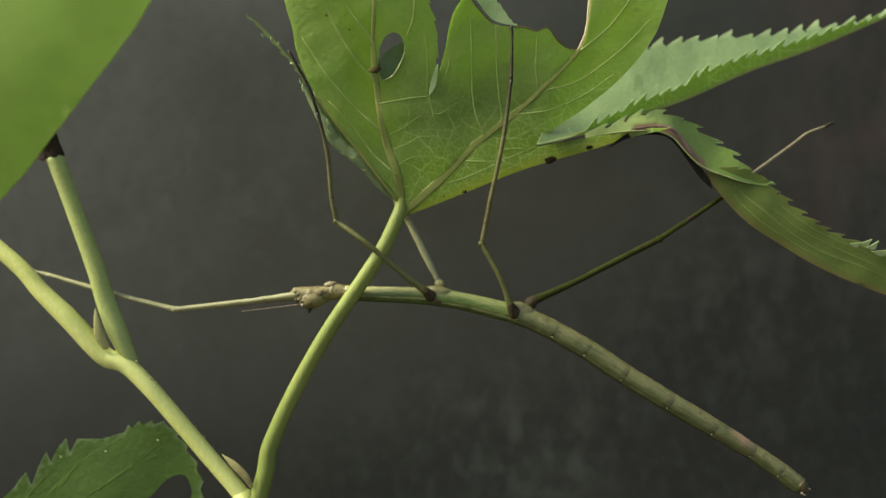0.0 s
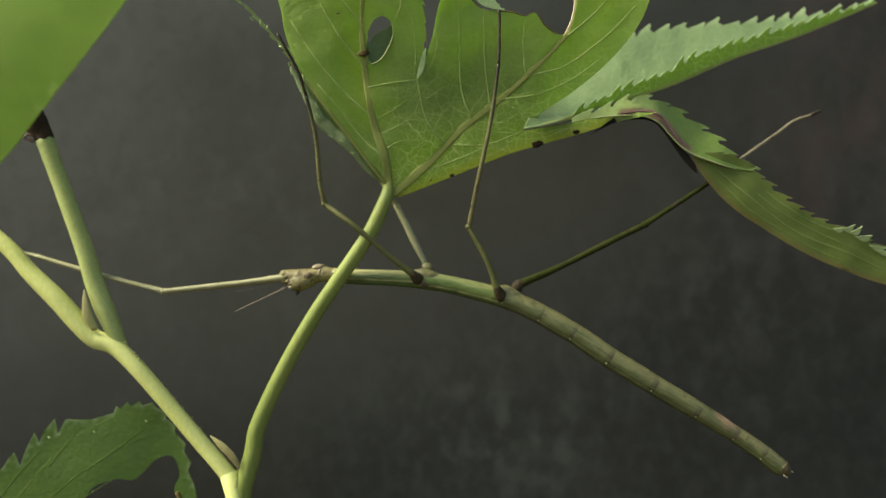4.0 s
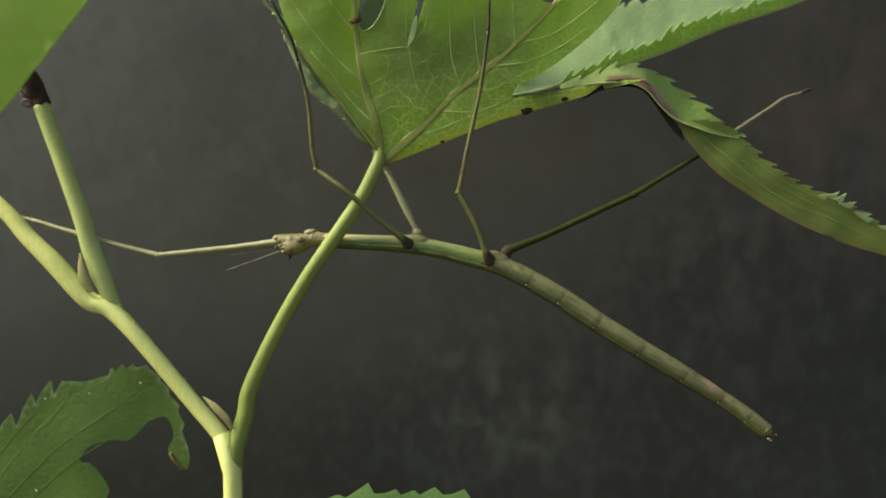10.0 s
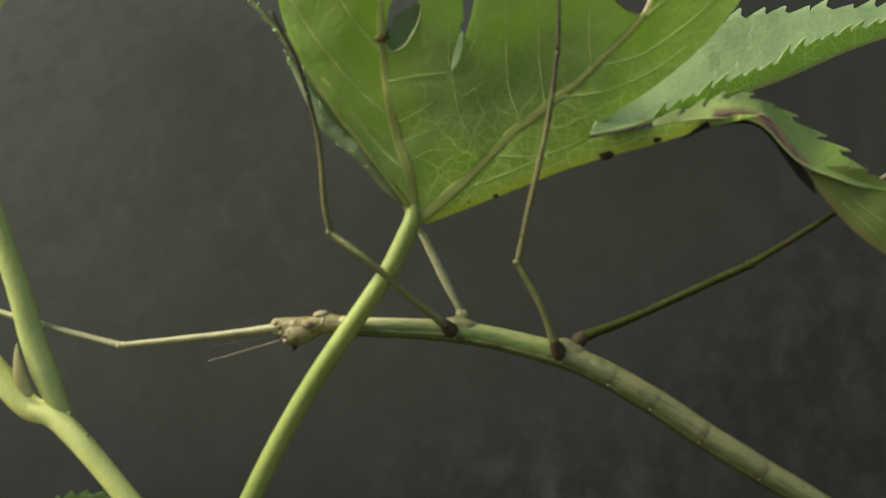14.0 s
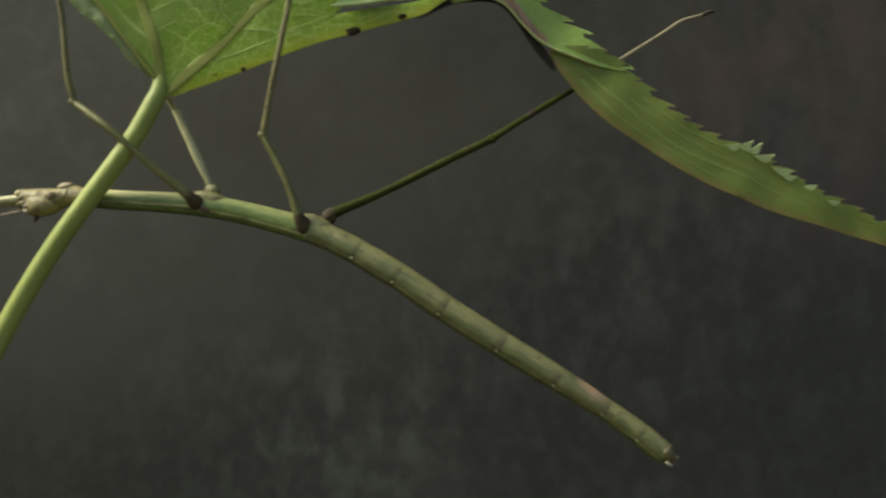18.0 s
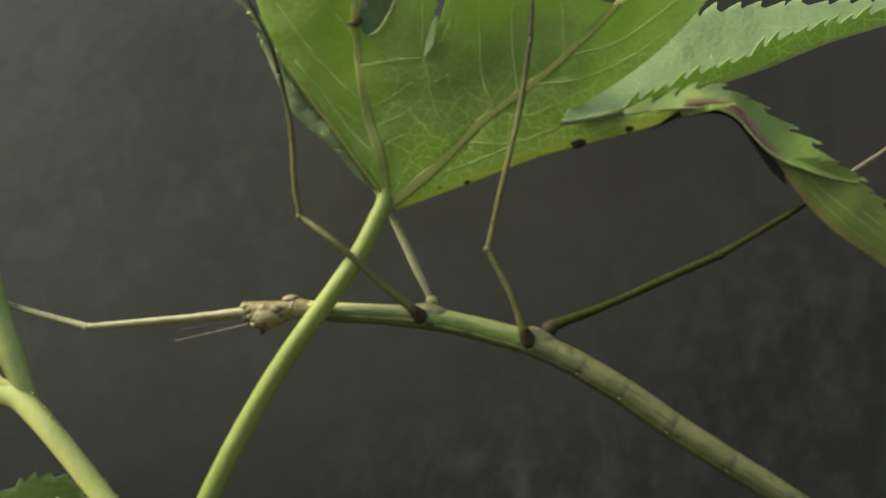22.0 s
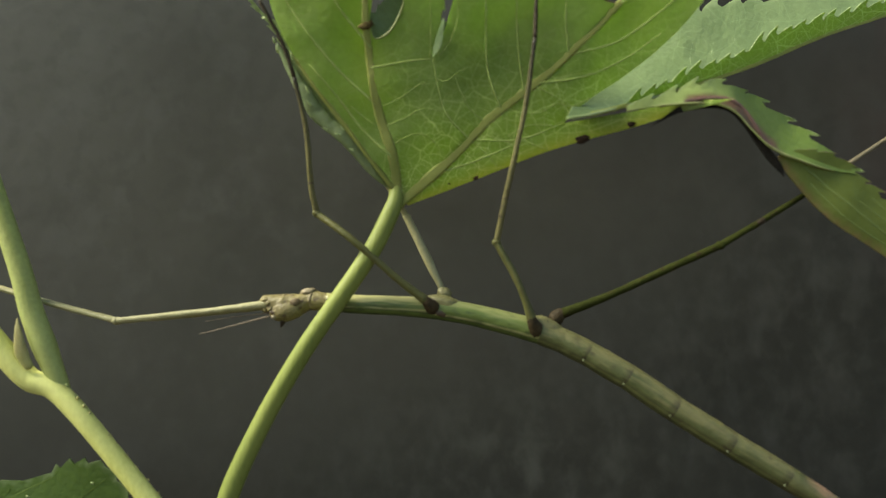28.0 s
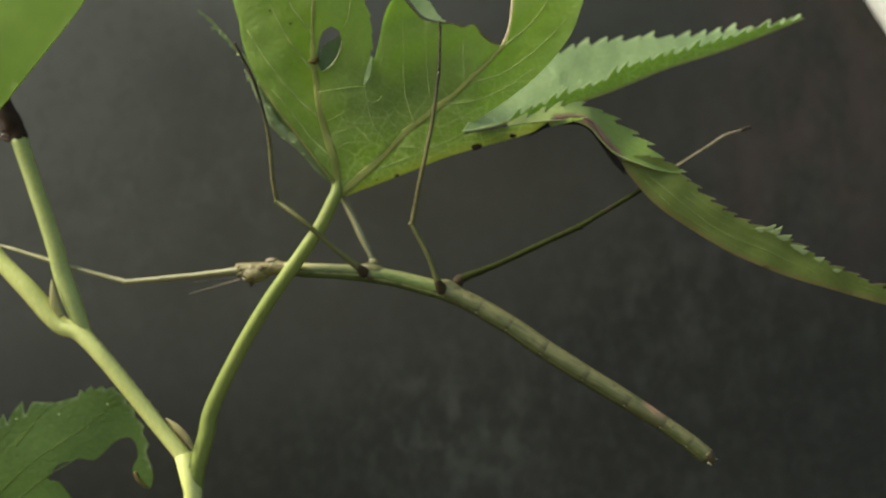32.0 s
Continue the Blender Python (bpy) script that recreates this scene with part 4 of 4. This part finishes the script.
low_rim = near_line(LOW_TOP, 0.6)
low_leaf = part("leaf", sheet([LOW_TOP, line(LOW_IN, 90)], low_depth, (), 0.6, lambda x, z: 0.75 * low_rim(x, z)), LEAF_DARK, plant, "dark green toothed leaf with an eaten inner edge", thick=0.22)
vein([(-69.5, -40.4), (-64, -33.4), (-57.6, -27.4), (-51.4, -24.2)], 0.3, 0.14, low_leaf, low_depth, "midrib", VEIN_DARK, 0.14)
for pts in ([(-67.6, -43), (-60.4, -35.8), (-53, -30.4), (-46, -27)], [(-64, -43.4), (-57.4, -37.6), (-51, -33.6)], [(-70, -37), (-66.4, -32.6), (-62.8, -28.8)], [(-62, -32), (-59, -28.2), (-57, -25.6)], [(-56, -32.6), (-50, -28.4), (-45, -24.6)]):
    vein(pts, 0.16, 0.07, low_leaf, low_depth, "vein", VEIN_DARK, 0.18)
for x, z in ((-62, -27.4), (-54.8, -26.6), (-46.6, -25), (-63.2, -42)):
    part("leaf_fleck", ball((x, low_depth(x, z) - 0.15, z), (0.2, 0.1, 0.12), 30, 0.5), TOOTH_PALE, low_leaf, "tiny pale fleck")
LAST_TOP = [(-17.6, -45), (-16.4, -42.9), (-14.3, -42.2), (-13.1, -42.7), (-11.4, -41.6), (-9.6, -40.4), (-8.6, -42.1), (-6.8, -42.0), (-5.2, -41.4), (-4.4, -42.3), (-2.3, -41.6), (-1.5, -42.3), (0.9, -41.1), (2.2, -42.3), (3.8, -42.1), (5.6, -41.4), (6.6, -42.8), (8.0, -44), (9, -47), (10.1, -52)]
LAST_LOW = [(10.1, -52), (5.5, -55), (-1.5, -58), (-9.5, -62), (-15.5, -68), (-18.5, -72), (-19.5, -64), (-18.9, -54), (-17.6, -45)]


def last_depth(x, z):
    return 134 + 0.12 * (z + 42) + 0.5 * noise.noise(Vector((x * 0.12, z * 0.12, 13)))


last_leaf = part("leaf", sheet([LAST_TOP, line(LAST_LOW, 50)], last_depth, (), 0.9), BACK_PALE, plant, "pale green toothed leaf low on the stem", thick=0.22)
vein([(-18.5, -72), (-10.5, -58), (-3.5, -49), (0, -42.6)], 0.4, 0.15, last_leaf, last_depth, "midrib", VEIN_TOP, 0.16)
part("petiole", tube([(-18.2, last_depth(-18.2, -71.4), -71.4), (-23.5, 130.8, -78), (-30, 132.6, -84), (-32.2, 135.4, -92)], [0.4, 0.7, 0.9, 1.1], 20, 10), SHOOT, plant, "thin leaf stalk")
part("withered_tip", tube([(-41.6, 137.2, -36.2), (-40.8, 137.1, -37.6), (-39.3, 137.1, -38.7)], [0.3, 0.35, 0.15], 12, 10, 0.3), SPOT_BROWN, low_leaf, "brown withered leaf tip")
part("petiole", tube([(-72, 138, -46), (-60, 140, -62), (-45, 138, -80), (-32.5, 135.6, -90)], [0.5, 0.9, 1.1, 1.2], 30, 10), SHOOT, plant, "thin leaf stalk")

# ---- the stick insect ----
insect = thing("stick_insect", mm(10, 136.2, -5.6), "slender green stick insect hanging under the leaf", "insect")
head = part("head", tube([(-24.7, 136.8, -1.9), (-23.6, 136.8, -2.1), (-21.9, 136.8, -2.5), (-20.2, 136.8, -2.35), (-18.8, 136.8, -1.95), (-17.8, 136.8, -1.9)], [0.7, 1.1, 1.5, 1.45, 1.2, 1.0], 48, 26, 0.1), SKIN_HEAD, insect, "yellowish head with small dark marks")
part("cheek", ball((-21.5, 136.3, -3.1), (2.15, 1.3, 1.42), -8, 0.1), SKIN_HEAD, head)
for x, y, z, r in ((-24.1, 136.1, -1.75, 0.4), (-24.4, 136.3, -2.35, 0.42), (-23.7, 135.85, -2.2, 0.36), (-23.4, 135.75, -2.9, 0.4), (-24.1, 136.3, -3.0, 0.4)):
    part("wart", ball((x, y, z), (r, r * 0.7, r * 0.85), 0, 0.7), SKIN_HEAD, head)
part("palp", ball((-22.95, 135.5, -3.9), (0.3, 0.27, 0.27), 0, 0.1), EYE, head, "small pale mouth feeler")
part("palp", tube([(-21.9, 136.1, -4.2), (-21.95, 136.0, -4.7), (-22.15, 136.0, -5.2)], [0.42, 0.26, 0.07], 12, 9, 0.2), JOINT, head, "dark pointed mouthpart")
part("eye", ball((-20.25, 135.6, -2.05), (0.72, 0.4, 0.55), -20, 0.15), EYE_BROWN, head, "dull brown eye")
part("eye_mark", ball((-22.9, 135.55, -3.35), (0.45, 0.2, 0.3), 20, 0.5), BROWN_MARK, head)
neck = part("pronotum", tube([(-19.3, 136.8, -1.95), (-18.4, 136.8, -1.85), (-17.2, 136.7, -2.0), (-15.4, 136.6, -2.2)], [1.0, 1.28, 1.16, 1.14], 28, 22, 0.06), SKIN_HEAD, insect, "humped yellowish shield behind the head")
part("hump", ball((-18.7, 136.7, -0.78), (1.05, 0.8, 0.5), -6, 0.2), ROT_TAN, neck, "brownish hump behind the head")
part("ridge", tube([(-18.0, 136.5, -0.65), (-18.35, 135.8, -1.2), (-18.5, 135.6, -1.9), (-18.35, 135.9, -2.7)], [0.12, 0.14, 0.14, 0.08], 16, 8, 0.2), ROT_TAN, neck)
part("spot", ball((-16.2, 135.55, -1.75), (0.2, 0.1, 0.16), 0, 0.3), BROWN_MARK, neck)
MESO = [(-16.4, 136.6, -2.1), (-12.2, 136.6, -2.4), (-7.6, 136.6, -2.6), (-2.6, 136.5, -2.95)]
META = [(-3.0, 136.5, -2.9), (1.4, 136.4, -3.65), (6, 136.3, -4.75), (10.6, 136.2, -6.0)]


def streak(u, a, seed, along=6.0, round_it=5.0):
    return noise.noise(Vector((u * along, math.sin(a) * round_it, math.cos(a) * round_it + seed)))


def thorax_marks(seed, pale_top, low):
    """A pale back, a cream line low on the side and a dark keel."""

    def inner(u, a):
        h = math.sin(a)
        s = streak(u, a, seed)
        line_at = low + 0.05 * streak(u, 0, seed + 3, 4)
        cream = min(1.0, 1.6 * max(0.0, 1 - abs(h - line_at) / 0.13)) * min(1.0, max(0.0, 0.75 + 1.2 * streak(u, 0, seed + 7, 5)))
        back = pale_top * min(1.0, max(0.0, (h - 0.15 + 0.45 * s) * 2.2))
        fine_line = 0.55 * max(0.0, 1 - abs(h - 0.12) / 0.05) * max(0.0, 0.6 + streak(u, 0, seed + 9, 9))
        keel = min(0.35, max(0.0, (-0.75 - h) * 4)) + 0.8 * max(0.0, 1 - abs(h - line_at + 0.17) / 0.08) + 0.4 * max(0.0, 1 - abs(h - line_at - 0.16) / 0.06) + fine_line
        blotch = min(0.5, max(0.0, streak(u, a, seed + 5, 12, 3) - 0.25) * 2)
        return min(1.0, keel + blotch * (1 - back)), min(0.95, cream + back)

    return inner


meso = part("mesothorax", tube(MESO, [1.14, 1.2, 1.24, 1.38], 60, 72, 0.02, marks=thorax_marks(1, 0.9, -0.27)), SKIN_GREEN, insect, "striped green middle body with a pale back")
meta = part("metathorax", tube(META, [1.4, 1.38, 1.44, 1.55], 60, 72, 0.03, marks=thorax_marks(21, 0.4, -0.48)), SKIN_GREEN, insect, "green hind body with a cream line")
for x, y, z, turn, size in ((-1.6, 136.45, -2.35, 12, (2.4, 1.32, 1.08)), (11.3, 136.25, -5.35, 24, (2.5, 1.42, 1.15))):
    hip = part("hip_bulge", ball((x, y, z), size, turn, 0.1), SKIN_HIP, insect, "tan bulge between the hips")
    for dx, dz, sx, sz in ((-1.4, -0.5, 0.85, 0.75), (-0.5, -1.0, 1.0, 0.55)):
        part("socket_mark", ball((x + dx, y - 1.08, z + dz), (sx, 0.3, sz), 20, 0.3), BROWN_MARK, hip)
ABDOMEN = [(10, 136.2, -5.8), (13.2, 136, -7.05), (16.3, 135.8, -8.6), (21.2, 135.4, -11.5), (26.8, 135, -15.4), (33.6, 134.7, -19.7), (40.3, 134.5, -23.8), (46, 134.3, -27.4), (50.2, 134.2, -30.4), (53.1, 134.1, -32.85)]
RADII = [1.5, 1.56, 1.6, 1.64, 1.64, 1.58, 1.5, 1.3, 1.38, 1.22]


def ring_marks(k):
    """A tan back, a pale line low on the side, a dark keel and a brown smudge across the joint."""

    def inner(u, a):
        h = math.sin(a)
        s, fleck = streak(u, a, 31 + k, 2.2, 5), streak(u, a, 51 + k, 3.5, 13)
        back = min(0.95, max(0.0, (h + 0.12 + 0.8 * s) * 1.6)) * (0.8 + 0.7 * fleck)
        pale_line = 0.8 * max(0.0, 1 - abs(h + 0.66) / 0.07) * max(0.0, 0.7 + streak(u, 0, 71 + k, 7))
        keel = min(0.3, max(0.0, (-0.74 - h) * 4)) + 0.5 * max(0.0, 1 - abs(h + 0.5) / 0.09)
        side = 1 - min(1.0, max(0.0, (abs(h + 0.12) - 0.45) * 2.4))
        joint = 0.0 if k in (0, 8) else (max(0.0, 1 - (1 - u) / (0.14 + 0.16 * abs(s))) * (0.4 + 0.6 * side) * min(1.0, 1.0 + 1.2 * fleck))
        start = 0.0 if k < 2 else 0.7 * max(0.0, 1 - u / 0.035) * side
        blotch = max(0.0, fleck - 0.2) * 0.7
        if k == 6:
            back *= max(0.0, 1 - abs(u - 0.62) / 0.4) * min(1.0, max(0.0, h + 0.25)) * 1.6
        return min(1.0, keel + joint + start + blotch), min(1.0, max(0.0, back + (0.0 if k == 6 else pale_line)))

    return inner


for k in range(9):
    a, b = ABDOMEN[k], ABDOMEN[k + 1]
    r0, r1 = RADII[k], RADII[k + 1]
    mids = [[a[i] + (b[i] - a[i]) * f for i in range(3)] for f in (0.0, 0.08, 0.5, 0.92, 1.02)]
    if k == 8:
        mids, sizes = mids[:4] + [[b[0] + 0.2, b[1], b[2] - 0.25]], [r0, r0 * 1.02, 1.42, 1.36, 0.98]
    else:
        sizes = [r0 * 0.985, r0, (r0 + r1) * 0.505, r1, r1 * 0.985]
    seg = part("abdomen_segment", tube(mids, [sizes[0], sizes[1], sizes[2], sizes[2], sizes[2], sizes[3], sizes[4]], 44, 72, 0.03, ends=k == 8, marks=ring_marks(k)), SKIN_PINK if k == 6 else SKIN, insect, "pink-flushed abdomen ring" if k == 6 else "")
    if 0 < k < 8:
        side = Vector((b[0] - a[0], 0, b[2] - a[2])).normalized()
        c = (b[0] - side.x * 0.25 + side.z * 0.62 * r1, b[1] - r1 * 0.79, b[2] - side.z * 0.25 - side.x * 0.62 * r1)
        part("breathing_hole", ball(c, (0.1, 0.05, 0.16), 30, 0.3), STRIPE_PALE, seg, "tiny white breathing hole")
tail = part("tail_plate", tube([(52.9, 133.6, -32.2), (53.5, 133.5, -32.9), (53.9, 133.5, -33.4)], [1.05, 0.95, 0.6], 14, 16, 0.15), TAIL, insect, "dark brown tail tip")
part("tail_prong", tube([(53.6, 133.2, -32.8), (54.4, 133.0, -33.0)], [0.2, 0.1], 6, 8), EYE, tail, "pale tail prong")
part("tail_prong", tube([(52.9, 132.9, -33.5), (53.5, 132.8, -33.9)], [0.17, 0.1], 6, 8), EYE, tail, "pale tail prong")


def leg(hip, femur, tibia, tarsus, r, skin, label, dark_foot=True, coxa=(1.0, 1.0, 0.95), coxa_skin=HIP, thigh=(1.45, 1.15, 1.0, 1.05, 1.05, 1.0)):
    """A leg: the dark hip, with thigh, shin and foot under it; it turns about the hip."""
    if coxa_skin is HIP:
        way = (Vector(femur[1]) - Vector(femur[0])).normalized()
        tip = [tuple(Vector(femur[0]) + way * q) for q in (0.75, 1.5)]
        root = tube([(hip[0], hip[1] + 0.55, hip[2] - 0.5), (hip[0], hip[1] + 0.22, hip[2] - 0.1), *tip], [coxa[0] * 0.85, coxa[0] * 0.98, r * 1.7, r * 1.12], 24, 18, 0.14)
        femur = [tuple(Vector(femur[0]) + way * 1.1), *femur[1:]]
    else:
        root = ball(hip, coxa, 20, 0.16)
    base = part("leg", root, coxa_skin, insect, label, origin=mm(*hip))
    part("femur", tube(femur, [r * q for q in thigh], 32, 12, 0.12), skin, base)
    part("knee", ball(femur[-1], (r * 1.35, r * 1.2, r * 1.2), 30, 0.2), skin, base)
    shin_skin = LEG_SHIN if skin is LEG else skin
    part("tibia", tube(tibia, [r * 0.9, r * 0.84, r * 0.78, r * 0.66], 40, 12, 0.15, marks=lambda u, a: (max(0.0, (u - 0.65) / 0.35) if skin is LEG else 0.0, 0.0)), shin_skin, base)
    if skin is LEG:
        c = spline(tibia, 40)[9]
        part("leg_mark", ball((c[0], c[1] - 0.05, c[2]), (r * 0.92, r * 0.88, r * 0.4), 0, 0.3), BROWN_MARK, base, "dark band on the shin")
    part("tarsus", tube(tarsus, [r * 0.6, r * 0.65, r * 0.45, r * 0.55], 16, 10, 0.3), FOOT if dark_foot else skin, base)
    return base


leg((-3.0, 135.35, -2.7), [(-3, 135, -2.6), (-7.5, 134, 1), (-12.7, 133, 5.6), (-17.3, 134.3, 9)], [(-17.3, 134.3, 9), (-17.9, 133.5, 12.5), (-18.3, 132.2, 19.4), (-19.5, 131, 25.3)], [(-19.5, 131, 25.3), (-20.7, 130.3, 29.1), (-22.5, 129.6, 32.6), (-23.4, 129.4, 34.3)], 0.42, LEG, "thin olive middle leg reaching up to the leaf edge")
leg((9.9, 135.05, -5.6), [(9.7, 134.7, -5.3), (7.7, 134, 0.1), (5, 134, 5.2)], [(5, 134, 5.2), (6.3, 132.6, 11.6), (8.4, 131, 21.1), (9.6, 129.8, 29.5)], [(9.6, 129.8, 29.5), (9.8, 129.4, 35.3), (9.7, 129.2, 37.4)], 0.42, LEG, "thin olive hind leg braced against the leaf")
leg((-1.5, 137.3, -1.1), [(-1.6, 137.4, -1.0), (-3.9, 138, 3.8), (-6.3, 138.3, 8.8)], [(-6.3, 138.3, 8.8), (-8.7, 137, 13), (-9.5, 136, 18)], [(-9.5, 136, 18), (-9.8, 135.4, 21)], 0.42, LEG_PALE, "pale middle leg behind the leaf stalk", False, (0.95, 0.8, 0.8), SKIN_HIP, (0.85, 1.1, 1.3, 1.35, 1.3, 1.1))
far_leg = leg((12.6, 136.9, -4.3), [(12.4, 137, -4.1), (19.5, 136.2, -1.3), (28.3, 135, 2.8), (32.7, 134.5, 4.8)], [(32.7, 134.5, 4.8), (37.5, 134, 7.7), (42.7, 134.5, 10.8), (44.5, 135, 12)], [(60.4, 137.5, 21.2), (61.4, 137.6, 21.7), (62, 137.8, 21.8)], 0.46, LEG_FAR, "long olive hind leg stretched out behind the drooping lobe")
# shin end clear of the lobe: its brighter, lit look is painted into the tan
part("shin_end", tube([(44.3, 134.9, 11.9), (48.9, 136, 14.8), (55.1, 137, 18.7), (57.5, 137.3, 20.3), (60.6, 137.5, 21.3)], [0.3, 0.3, 0.27, 0.25, 0.22], 26, 10, 0.15), LEG_TAN_LIT, far_leg, "tan end of the hind leg, painted lighter as if lit")
part("leg_mark", ball((37.5, 133.75, 7.7), (0.6, 0.3, 0.38), -32, 0.2), JOINT, far_leg)
for dy, dz in ((-0.35, 0.12), (0.5, -0.05)):
    leg((-23.4, 136.7 + dy, -2.4 + dz), [(-23.8, 136.8 + dy, -2.4 + dz), (-33.1, 136.8 + dy, -3.45 + dz), (-43.2, 136.7 + dy, -4.3)], [(-43.2, 136.7 + dy, -4.3), (-53.3, 137.6 + dy, -1.7), (-64, 138.2 + dy, 1.5)], [(-64, 138.2 + dy, 1.5), (-66.4, 138.5 + dy, 2.1)], 0.4, LEG_PALE, "pale foreleg stretched forward past the stem", False, (0.7, 0.5, 0.6), SKIN_HEAD)
near_feeler = part("antenna", tube([(-23.6, 136.0, -3.8), (-27.5, 135.2, -4.75), (-32, 134.4, -5.8)], [0.12, 0.08, 0.05], 16, 6), FEELER, insect, "hair-thin feeler", origin=mm(-23.6, 136.0, -3.8))
far_feeler = part("antenna", tube([(-23.8, 136.8, -3.4), (-28, 136.6, -3.9), (-31.8, 136.4, -4.5)], [0.1, 0.07, 0.04], 16, 6), FEELER, insect, "hair-thin feeler", origin=mm(-23.8, 136.8, -3.4))


def motions():
    def turns(ob, rows):
        at = ob.location.copy()
        walk(ob, [(t, pose(at.x, at.y, at.z, 0, angle, 0)) for t, angle in rows])

    # the far hind leg sinks slowly
    turns(far_leg, [(0, -1.9), (3.5, -1.7), (5.5, -0.5), (6.5, 0.0), (9, 0.0), (11, 0.2), (13.5, 0.3), (16.5, -0.3), (17, -0.6), (18, -1.0), (19, -0.5), (20, 0.0), (26.5, 0.2), (30, 0.4), (31, 0.0), (32, 0.1)])
    # the feelers spread and close
    turns(near_feeler, [(0, 8.0), (0.5, 0.0), (1, -12.0), (2, -12.0), (6, -11.0), (8, -9.0), (9, -5.5), (10, -6.5), (11, -3.5), (13, -2.5), (16, -1.0), (23, 0.0), (28.5, -1.0), (32, -3.0)])
    turns(far_feeler, [(0, 3.0), (1, 0.0), (9, 1.0), (20, 0.0), (32, 1.0)])


motions()
